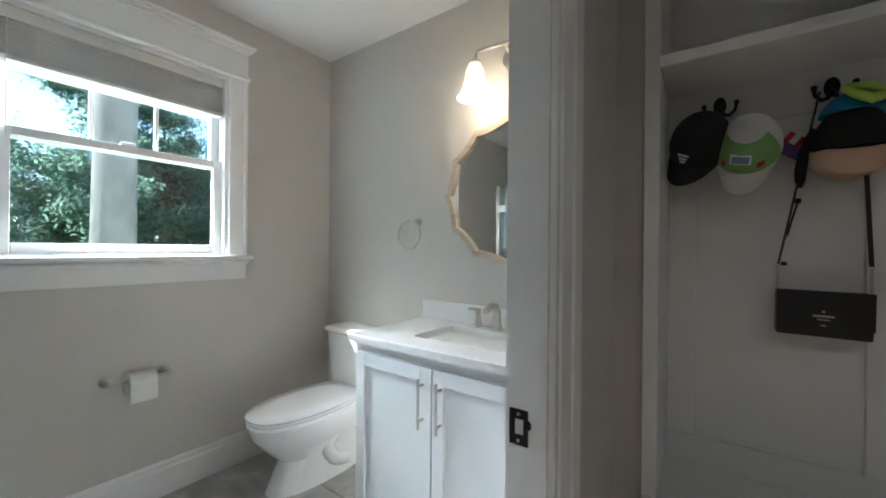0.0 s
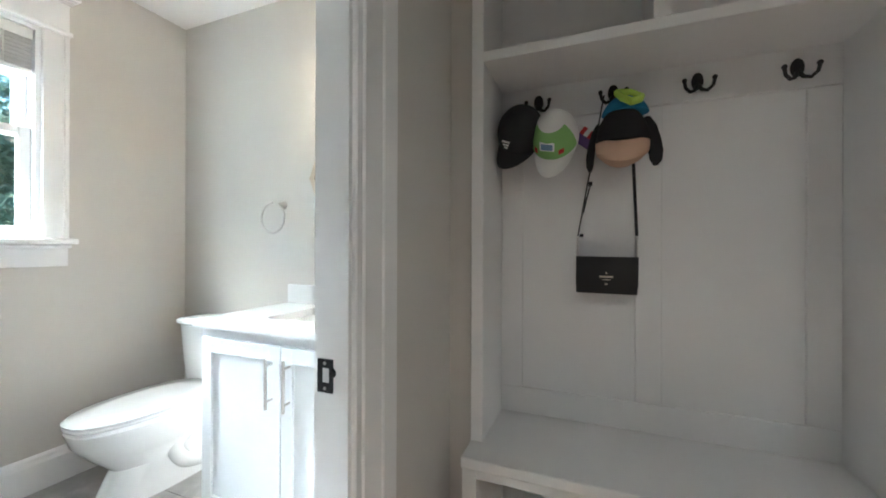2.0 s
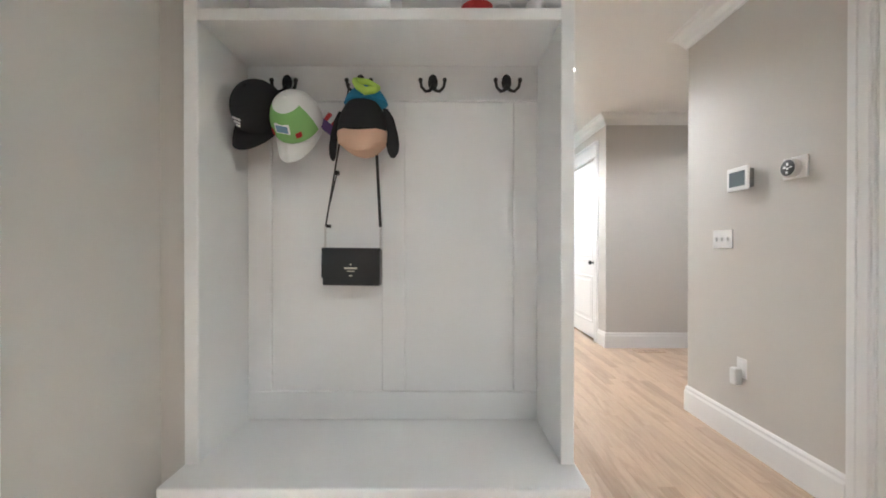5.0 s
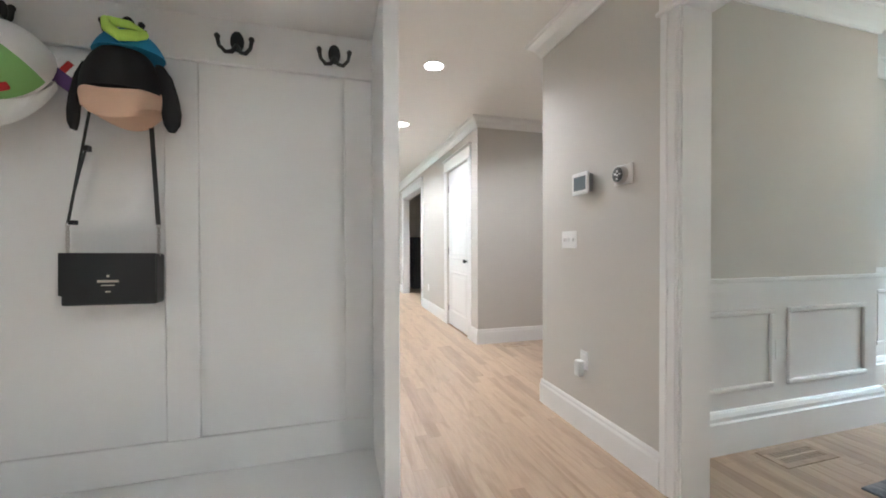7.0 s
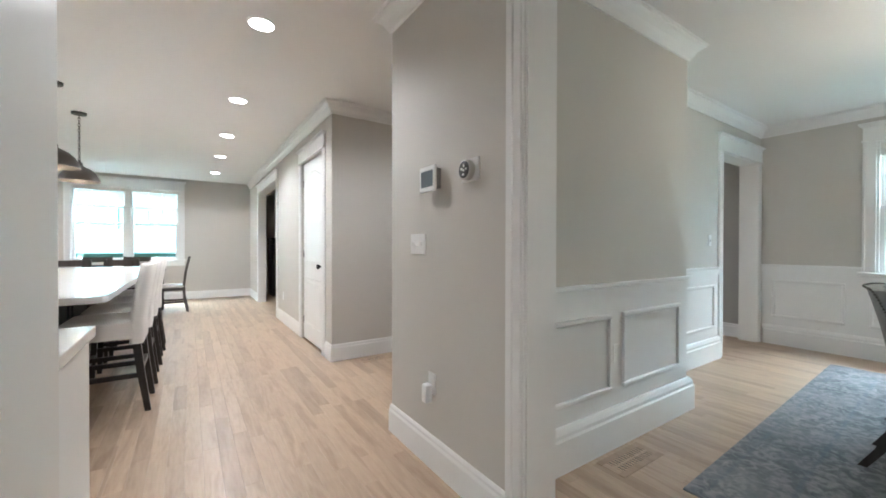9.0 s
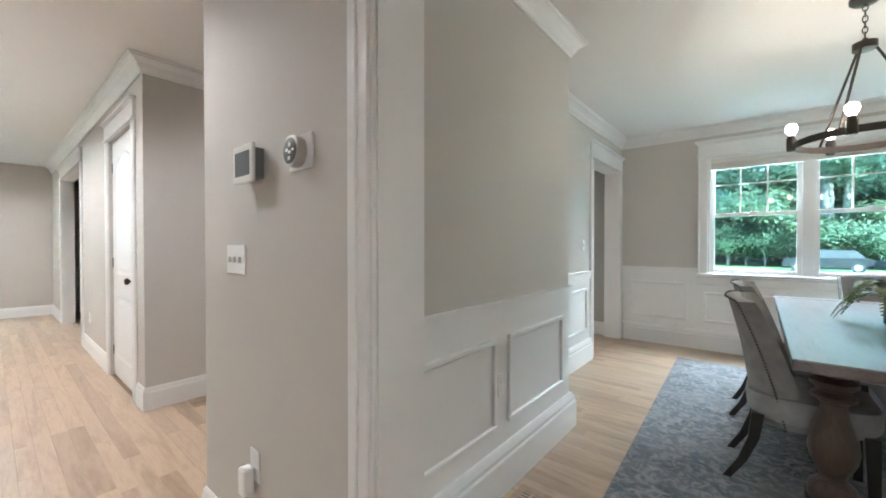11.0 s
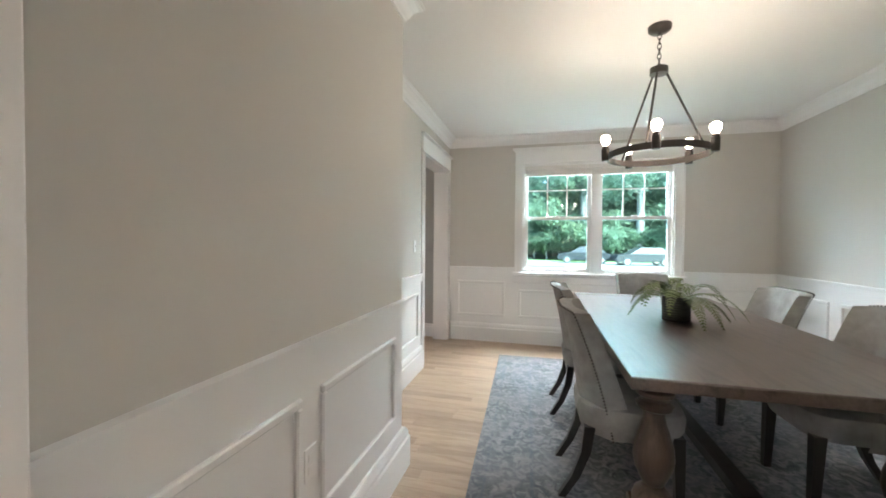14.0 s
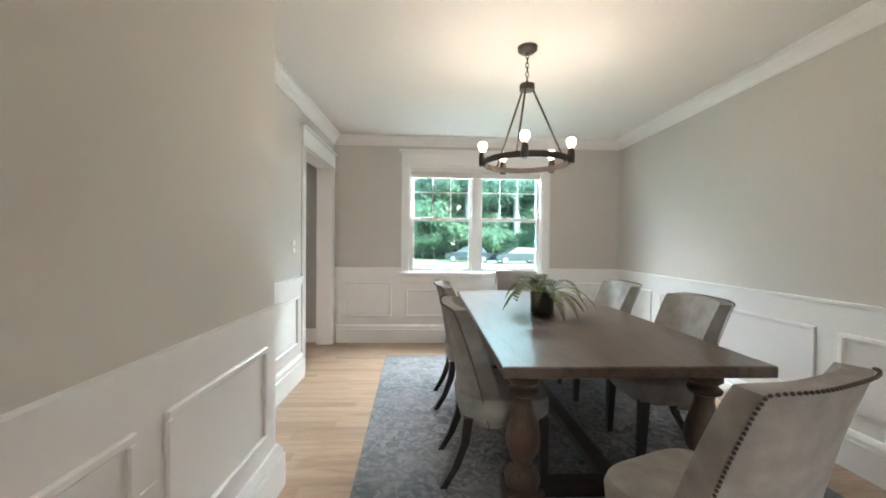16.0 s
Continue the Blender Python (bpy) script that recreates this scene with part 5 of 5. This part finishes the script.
def switch_plate(m, gangs=1, label="white wall switch plate"):
    s = thing("light_switch", label, "switch", at=m)
    w = 0.07 + 0.046 * (gangs - 1)
    part("plate", boxm(-w / 2, w / 2, 0, 0.006, -0.057, 0.057, bev=0.002), PLASTIC, s)
    for k in range(gangs):
        x = (k - (gangs - 1) / 2) * 0.046
        part("toggle", boxm(x - 0.005, x + 0.005, 0.005, 0.016, -0.012, 0.010, bev=0.002), PLASTIC, s)


def outlet(m, plug=False, label="white wall outlet"):
    s = thing("wall_outlet", label, "outlet", at=m)
    part("plate", boxm(-0.035, 0.035, 0, 0.006, -0.057, 0.057, bev=0.002), PLASTIC, s)
    for z in (-0.022, 0.022):
        part("socket", boxm(-0.017, 0.017, 0.005, 0.008, z - 0.014, z + 0.014, bev=0.002), PLASTIC, s)
    if plug:
        g = thing("plug_in_device", "white plug-in device in the wall outlet", "plug", at=m)
        part("body", boxm(-0.012, 0.038, 0.008, 0.05, -0.10, -0.002, bev=0.008), PLASTIC, g)


switch_plate(on_wall(2.45, 2.70, "-x") @ pose(0, 0, 1.215), 3, "white triple light switch on the hall wall")
outlet(on_wall(2.45, 2.545, "-x") @ pose(0, 0, 0.46), True, "white outlet low on the hall wall")
outlet(on_wall(3.52, 2.144, "-y") @ pose(0, 0, 0.55), False, "white outlet between the wainscot panels")
switch_plate(on_wall(5.93, 2.58, "-y") @ pose(0, 0, 1.27), 1, "white light switch beside the foyer doorway")
outlet(on_wall(2.58, 7.15, "-x") @ pose(0, 0, 0.42), False, "white outlet on the hallway wall")


def floor_vent(x, y, lx, ly, label):
    v = thing("floor_vent", label, "floor vent", at=pose(x, y, 0.0005))
    bm = bmesh.new()
    hx, hy = lx / 2, ly / 2
    for q in ((-hx, hx, -hy, -hy + 0.035), (-hx, hx, hy - 0.035, hy), (-hx, -hx + 0.04, -hy + 0.035, hy - 0.035), (hx - 0.04, hx, -hy + 0.035, hy - 0.035)):
        box(bm, *q, 0, 0.004)
    part("frame", bm, OAK, v)
    part("well", boxm(-hx + 0.04, hx - 0.04, -hy + 0.035, hy - 0.035, 0, 0.0012), BLK_PLASTIC, v)
    n_ = int((lx - 0.08) / 0.022)
    for k in range(n_):
        x0 = -hx + 0.04 + (k + 0.25) * (lx - 0.08) / n_
        part("slat", boxm(x0, x0 + 0.011, -hy + 0.035, hy - 0.035, 0.001, 0.004), OAK, v)
    part("centre_bar", boxm(-hx + 0.04, hx - 0.04, -0.006, 0.006, 0.001, 0.0042), OAK, v)


floor_vent(3.43, 1.995, 0.40, 0.165, "flush oak slatted floor vent beside the wainscot")
floor_vent(3.0, 4.58, 0.30, 0.14, "flush wooden floor vent near the pantry wall")

# ---- kitchen ----
ISLAND = plain("dark_blue_cabinet", (0.02, 0.026, 0.034), 0.45, vary=0.1)
isl = thing("kitchen_island", "dark cabinet island with an overhanging quartz top", "island")
bm = bmesh.new()
box(bm, -0.35, 0.55, 3.62, 7.15, 0.002, 0.893)
for k in range(5):
    y0 = 3.68 + k * 0.69
    panel_frame(bm, "y", y0, y0 + 0.62, 0.55, 1, 0.12, 0.84, 0.06, 0.012)
part("body", bm, ISLAND, isl)
itop = thing("island_top", "polished white quartz island countertop", "countertop")
bm = bmesh.new()
loft(bm, [rr(-0.42, 0.98, 3.50, 7.28, 0.894, 0.09), rr(-0.42, 0.98, 3.50, 7.28, 0.930, 0.09)])
part("slab", bm, QUARTZ, itop)
base_cab = thing("base_cabinet", "white base cabinet at the end of the counter", "cabinet")
part("body", boxm(0.35, 1.06, 2.004, 2.50, 0.002, 0.893), CABINET, base_cab)
part("end_panel", boxm(1.06, 1.075, 2.004, 2.52, 0.002, 0.893), CABINET, base_cab)
ctop = thing("counter_top", "white quartz countertop with an eased edge", "countertop")
part("slab", boxm(0.34, 1.09, 2.003, 2.54, 0.894, 0.930, bev=0.004), QUARTZ, ctop)


def bar_stool():
    """Slipcovered stool, facing -x."""
    s = thing("bar_stool", "white slipcovered counter stool with dark legs", "stool", "stools at the island")
    bm = bmesh.new()
    loft(bm, [rr(-0.24, 0.20, -0.225, 0.225, z, 0.05) for z in (0.54, 0.60, 0.655)] + [rr(-0.22, 0.19, -0.20, 0.20, 0.675, 0.05)])
    part("seat", bm, WHITE_FABRIC, s, "", True)
    bm = bmesh.new()
    loft(bm, [rr(0.135 + o, 0.215 + o, -w, w, z, 0.035) for z, o, w in ((0.50, 0.0, 0.23), (0.66, 0.0, 0.228), (0.85, 0.025, 0.222), (1.0, 0.05, 0.212), (1.05, 0.058, 0.19), (1.065, 0.06, 0.17))])
    part("backrest", bm, WHITE_FABRIC, s, "", True)
    for sx, sy in ((-0.2, 0.19), (-0.2, -0.19), (0.17, 0.19), (0.17, -0.19)):
        bm = bmesh.new()
        ox = 0.07 if sx > 0 else -0.02
        loft(bm, [[(sx + o - w, sy - w, z), (sx + o + w, sy - w, z), (sx + o + w, sy + w, z), (sx + o - w, sy + w, z)] for z, o, w in ((0.56, 0, 0.025), (0.3, ox * 0.4, 0.023), (0.0, ox, 0.018))])
        part("leg", bm, DARK_WOOD, s)
    for q in ((-0.22, -0.195, -0.17, 0.17, 0.20, 0.235), (0.19, 0.215, -0.17, 0.17, 0.30, 0.335), (-0.19, 0.19, 0.18, 0.2, 0.25, 0.285), (-0.19, 0.19, -0.2, -0.18, 0.25, 0.285)):
        part("stretcher", boxm(*q), DARK_WOOD, s)
    return s


st = bar_stool()
st.matrix_basis = pose(0.86, 4.50, 0.001)
for y in (5.13, 5.76, 6.39):
    copy_thing(st, pose(0.86, y, 0.001, 0, 0, 2))

kt = thing("kitchen_table", "dark wood dining table by the far window", "table")
part("tabletop", boxm(-0.6, 0.98, 8.7, 9.7, 0.73, 0.765, bev=0.004), ESPRESSO, kt)
for x in (-0.53, 0.91):
    for y in (8.77, 9.63):
        part("leg", boxm(x - 0.04, x + 0.04, y - 0.04, y + 0.04, 0.001, 0.73, bev=0.004, seg=1), ESPRESSO, kt)
part("apron", boxm(-0.5, 0.88, 8.76, 9.64, 0.64, 0.729), ESPRESSO, kt)


def side_chair():
    """Slat-back wooden chair, facing +x."""
    c = thing("side_chair", "dark wood slat-back chair with a pale seat", "chair", "chairs at the kitchen table")
    part("seat", boxm(-0.20, 0.22, -0.21, 0.21, 0.445, 0.49, bev=0.012), WHITE_FABRIC, c)
    part("seat_frame", boxm(-0.205, 0.215, -0.205, 0.205, 0.39, 0.444), ESPRESSO, c)
    for sy in (-0.19, 0.19):
        part("leg", boxm(0.175, 0.215, sy - 0.02, sy + 0.02, 0.0, 0.39), ESPRESSO, c)
        bm = bmesh.new()
        loft(bm, [[(x - 0.02, sy - 0.018, z), (x + 0.02, sy - 0.018, z), (x + 0.02, sy + 0.018, z), (x - 0.02, sy + 0.018, z)] for x, z in ((-0.25, 0.0), (-0.20, 0.25), (-0.19, 0.45), (-0.225, 0.75), (-0.28, 1.0))])
        part("rear_leg", bm, ESPRESSO, c)
        part("side_stretcher", boxm(-0.2, 0.19, sy - 0.012, sy + 0.012, 0.17, 0.2), ESPRESSO, c)
    for z0, z1, x in ((0.90, 0.99, -0.265), (0.78, 0.85, -0.24), (0.66, 0.72, -0.215)):
        part("back_slat", boxm(x - 0.012, x + 0.012, -0.175, 0.175, z0, z1, bev=0.003, seg=1), ESPRESSO, c)
    return c


sc_ = side_chair()
sc_.matrix_basis = pose(1.07, 9.35, 0.001, 0, 0, 180)
for x, y, a in ((-0.05, 8.55, 90), (0.50, 8.55, 90), (-0.05, 9.85, -90), (0.52, 9.85, -90)):
    copy_thing(sc_, pose(x, y, 0.001, 0, 0, a))


def pendant(x, y):
    p = thing("pendant_lamp", "dark metal dome pendant lamp on a chain, lit", "pendant lamp", "pendants over the island", at=pose(x, y, 0.06))
    bm = bmesh.new()
    lathe(bm, [(0.03, 2.040), (0.05, 2.025), (0.10, 2.000), (0.145, 1.955), (0.175, 1.895), (0.182, 1.860), (0.176, 1.860), (0.168, 1.895), (0.138, 1.950), (0.095, 1.990), (0.03, 2.015)], (0, 0, 0), 32)
    shd = part("shade", bm, BRONZE, p, "", True)
    bm = bmesh.new()
    lathe(bm, [(0.02, 1.995), (0.035, 1.935), (0.02, 1.895), (0, 1.890)], (0, 0, 0), 14)
    bb = part("bulb", bm, GLOW, shd, "", True)
    bb.visible_shadow = False
    bm = bmesh.new()
    lathe(bm, [(0.03, 2.040), (0.03, 2.065), (0.012, 2.080), (0.012, 2.105)], (0, 0, 0), 14)
    part("collar", bm, BRONZE, p, "", True)
    bm = bmesh.new()
    for k in range(16):
        q = Euler((0, 0, math.pi / 2 * (k % 2))).to_matrix()
        z = 2.115 + (CH - 0.06 - 0.045 - 2.115) * k / 15
        tube(bm, [q @ Vector((0.010 * math.cos(i * math.pi / 5), 0, 0.023 * math.sin(i * math.pi / 5))) + Vector((0, 0, z)) for i in range(11)], 0.003, 5, cap=False)
    part("chain", bm, BRONZE, p)
    bm = bmesh.new()
    lathe(bm, [(0.02, CH - 0.06 - 0.035), (0.065, CH - 0.06 - 0.025), (0.068, CH - 0.06 - 0.001)], (0, 0, 0), 24)
    part("canopy", bm, BRONZE, p, "", True)


for k in (0, 1, 2):
    pendant(0.33, 4.68 + 0.96 * k)

# black cabinet in the room beyond the hallway opening
bc = thing("black_cabinet", "tall black cabinet in the next room", "cabinet")
part("body", boxm(3.0, 4.4, 10.55, 11.05, 0.002, 1.35), BLK_PLASTIC, bc)
part("top", boxm(2.97, 4.43, 10.52, 11.06, 1.351, 1.40, bev=0.004), BLK_PLASTIC, bc)
for x in (3.03, 3.72):
    part("door", boxm(x, x + 0.65, 10.53, 10.549, 0.08, 1.30), BLK_PLASTIC, bc)

# ---- outdoors ----
GRASS = plain("lawn", (0.07, 0.13, 0.035), 0.95, vary=0.35, scale=0.4, grain=30, relief=0.6)
ROAD = plain("pale_asphalt", (0.22, 0.22, 0.215), 0.9, vary=0.1, scale=0.5, grain=60, relief=0.3)
BARK = plain("grey_bark", (0.22, 0.20, 0.185), 0.95, vary=0.3, scale=3, grain=25, relief=1.0, stretch=(1, 1, 0.2))
FOLIAGE = [plain("foliage_" + k, c, 0.6, vary=0.4, scale=0.6, grain=8, relief=0.0) for k, c in (("deep", (0.06, 0.105, 0.08)), ("mid", (0.085, 0.13, 0.085)), ("light", (0.12, 0.15, 0.085)))]
for m_ in FOLIAGE:
    nt = m_.node_tree
    b_ = nt.nodes["Principled BSDF"]
    tr, mx = nt.nodes.new("ShaderNodeBsdfTranslucent"), nt.nodes.new("ShaderNodeMixShader")
    tr.inputs[0].default_value = (0.22, 0.33, 0.24, 1)
    mx.inputs[0].default_value = 0.6
    nt.links.new(b_.outputs[0], mx.inputs[1])
    nt.links.new(tr.outputs[0], mx.inputs[2])
    nt.links.new(mx.outputs[0], nt.nodes["Material Output"].inputs[0])
bm = bmesh.new()
bmesh.ops.create_grid(bm, x_segments=2, y_segments=2, size=900, matrix=Matrix.Translation((0, 0, -0.55)))
setting("ground", bm, GRASS, "green lawn round the house", "ground")
road = setting("road", boxm(33.5, 40.0, -60, 60, -0.549, -0.535), ROAD, "pale asphalt street in front of the house", "road")
setting("driveway", boxm(9.0, 33.5, -9.0, -0.6, -0.549, -0.54), ROAD, "pale driveway in front of the house", "driveway")


def make_tree(seed, height, spread, mat, low=0.25, leaves=7000, leaf=0.17, name="tree", label="leafy green tree beyond the window", group="trees outside"):
    rnd = random.Random(seed)
    t = thing(name, label, name, group)
    bm = bmesh.new()
    r = height * 0.018 + 0.05
    tube(bm, [(0, 0, -0.1), (0.05, 0, height * 0.3), (-0.08, 0.06, height * 0.65), (0.05, 0, height * 0.97)], [r * 1.25, r, r * 0.6, 0.03], 10)
    limbs = []
    for k in range(11):
        z = height * rnd.uniform(low, 0.9)
        a = rnd.uniform(0, 6.28)
        ln = spread * (1.1 - z / height) * rnd.uniform(0.7, 1.2) + 0.3
        e = Vector((ln * math.cos(a), ln * math.sin(a), z + ln * 0.35))
        tube(bm, [(0, 0, z), e * 0.5 + Vector((0, 0, z * 0.5)), e], [r * 0.35, r * 0.22, 0.02], 6)
        limbs.append((Vector((0, 0, z)), e))
    part("trunk", bm, BARK, t, "", True)
    vs, fs = [], []
    clumps = []
    for a, e in limbs:
        for f in (0.45, 0.75, 1.0, 1.1):
            clumps.append((a.lerp(e, f), rnd.uniform(0.35, 0.75) * spread * 0.38))
    clumps.append((Vector((0, 0, height)), spread * 0.25))
    for k in range(leaves):
        c, rad = rnd.choice(clumps)
        d = Vector((rnd.gauss(0, 1), rnd.gauss(0, 1), rnd.gauss(0, 0.7)))
        p = c + d * rad * 0.55
        u = Vector((rnd.gauss(0, 1), rnd.gauss(0, 1), rnd.gauss(0, 0.6))).normalized()
        w = u.orthogonal().normalized()
        s = leaf * rnd.uniform(0.5, 1.2)
        o = len(vs)
        vs += [p - u * s, p + w * s * 0.45, p + u * s, p - w * s * 0.45 + Vector((0, 0, -0.1 * s))]
        fs.append((o, o + 1, o + 2, o + 3))
    me = bpy.data.meshes.new("crown")
    me.from_pydata(vs, [], fs)
    me.materials.append(mat)
    cr = new("crown", me)
    cr.parent = t
    return t


protos = [make_tree(11, 11, 4.5, FOLIAGE[0]), make_tree(12, 9, 4.2, FOLIAGE[1]), make_tree(13, 7, 3.6, FOLIAGE[2], 0.12), make_tree(14, 13, 4.5, FOLIAGE[0], 0.35)]
rnd = random.Random(21)
spots = []
for k in range(34):      # wood across the street, seen from the dining room
    spots.append((rnd.uniform(42, 58), -18 + k * 0.95 + rnd.uniform(-1, 1)))
for k in range(34):      # wood behind the bathroom
    spots.append((rnd.uniform(-40, -24), -1 + k * 0.62 + rnd.uniform(-1, 1)))
for k in range(44):      # deeper wood and undergrowth across the street
    spots.append((rnd.uniform(46, 74), -26 + k * 1.15 + rnd.uniform(-1, 1)))
for k in range(10):      # behind the neighbour
    spots.append((-16 + k * 2.6 + rnd.uniform(-1, 1), rnd.uniform(42, 50)))
for i, (x, y) in enumerate(spots):
    src = protos[i % 4]
    sc0 = rnd.uniform(0.75, 1.15) * (0.85 if x < -20 else 1.5)
    if i < 4:
        src.matrix_basis = pose(x, y, -0.55, 0, 0, rnd.uniform(0, 360))
    else:
        copy_thing(src, pose(x, y, -0.55, 0, 0, rnd.uniform(0, 360)) @ Matrix.Scale(sc0, 4))

shrub = make_tree(15, 3.0, 3.2, FOLIAGE[1], 0.05, 5000, 0.16, "shrub", "dense green shrub at the edge of the wood", "shrubs outside")
shrub.matrix_basis = pose(44, -19, -0.55)
for k in range(26):
    copy_thing(shrub, pose(rnd.uniform(42, 46), -17.5 + k * 1.3, -0.55, 0, 0, rnd.uniform(0, 360)) @ Matrix.Scale(rnd.uniform(0.7, 1.25), 4))

pine = thing("pine_trunk", "tall pale pine trunk close to the bathroom window", "tree")
bm = bmesh.new()
tube(bm, [(-6.6, 1.66, -0.6), (-6.6, 1.68, 1.5), (-6.58, 1.70, 4.0), (-6.55, 1.65, 9.0)], [0.30, 0.245, 0.225, 0.18], 24)
part("trunk", bm, BARK, pine, "", True)
for y in (4.1, 6.3):
    fr = thing("street_tree", "slim pale trunk on the front lawn", "tree")
    bm = bmesh.new()
    tube(bm, [(22.5, y - 1, -0.6), (22.4, y - 0.9, 3), (22.7, y - 0.6, 9)], [0.24, 0.2, 0.12], 12)
    part("trunk", bm, BARK, fr, "", True)


def car(m, paint, label):
    c = thing("parked_car", label, "car", "parked cars", at=m)
    bm = bmesh.new()
    prof = [(-2.2, 0.35), (-2.25, 0.65), (-2.1, 0.85), (-1.5, 0.95), (1.2, 0.95), (2.1, 0.82), (2.25, 0.6), (2.2, 0.32)]
    loft(bm, [[(x * k, y, z) for x, z in prof] for y, k in ((-0.88, 0.97), (-0.8, 1.0), (0.8, 1.0), (0.88, 0.97))])
    part("body", bm, paint, c)
    bm = bmesh.new()
    loft(bm, [[(-1.75, y, 0.95), (-1.3, y * 0.85, 1.42), (0.35, y * 0.85, 1.45), (1.15, y, 0.95)] for y in (-0.76, 0.76)])
    part("cabin", bm, BLK_PLASTIC, c, "dark glazed cabin")
    part("roof", boxm(-1.25, 0.3, -0.6, 0.6, 1.43, 1.47, bev=0.015), paint, c)
    for x in (-1.4, 1.4):
        for y in (-0.86, 0.86):
            bm = bmesh.new()
            tube(bm, [(x, y - 0.1, 0.33), (x, y + 0.1, 0.33)], 0.33, 20)
            wh = part("wheel", bm, BLK_PLASTIC, c)
            bm = bmesh.new()
            tube(bm, [(x, y - 0.106, 0.33), (x, y + 0.106, 0.33)], 0.2, 14)
            part("rim", bm, NICKEL, wh)


PAINT_DARK = plain("dark_car_paint", (0.008, 0.009, 0.011), 0.6, 0.0, vary=0.05, coat=0.15)
car(pose(36.0, -6.6, -0.535, 0, 0, 96), PAINT_DARK, "black car parked across the street")
car(pose(38.0, -2.4, -0.535, 0, 0, 84), PAINT_DARK, "dark car parked across the street")

SIDING = plain("pale_siding", (0.16, 0.20, 0.22), 0.7, vary=0.04)
ROOF = plain("pale_roof", (0.18, 0.21, 0.23), 0.85, vary=0.15, scale=2, grain=14, relief=0.5)
nb = thing("neighbour_house", "pale sided neighbouring house with a low porch roof", "house")
bm = bmesh.new()
for k in range(26):
    box(bm, -9, 5.5, 24.0 - 0.012 * 0, 24.3, -0.55 + k * 0.17, -0.55 + k * 0.17 + 0.165, 0.0)
box(bm, -9, 5.5, 24.03, 31, -0.55, 3.9)
part("wall", bm, SIDING, nb)
bm = bmesh.new()
loft(bm, [[(-9.4, 23.6, 3.85), (-9.4, 27.5, 6.3), (-9.4, 31.4, 3.85), (-9.4, 31.4, 3.7), (-9.4, 23.6, 3.7)], [(5.9, 23.6, 3.85), (5.9, 27.5, 6.3), (5.9, 31.4, 3.85), (5.9, 31.4, 3.7), (5.9, 23.6, 3.7)]])
part("roof", bm, ROOF, nb)
bm = bmesh.new()
loft(bm, [[(-6, 20.8, 1.0), (-6, 24.0, 2.0), (-6, 24.0, 1.85), (-6, 20.8, 0.9)], [(1.5, 20.8, 1.0), (1.5, 24.0, 2.0), (1.5, 24.0, 1.85), (1.5, 20.8, 0.9)]])
part("porch_roof", bm, ROOF, nb)
for x in (-5.7, -2.2, 1.2):
    part("porch_post", boxm(x - 0.08, x + 0.08, 20.95, 21.11, -0.55, 0.93), TRIM, nb)
for x in (-5, -2.5, 2.6):
    wn_ = part("window", boxm(x, x + 0.95, 23.96, 23.995, 2.1, 3.4), SCREEN, nb)
    bm = bmesh.new()
    for q in ((x - 0.09, x, 2.0, 3.5), (x + 0.95, x + 1.04, 2.0, 3.5), (x, x + 0.95, 2.0, 2.1), (x, x + 0.95, 3.4, 3.5)):
        box(bm, q[0], q[1], 23.93, 23.99, q[2], q[3])
    part("frame", bm, TRIM, wn_)
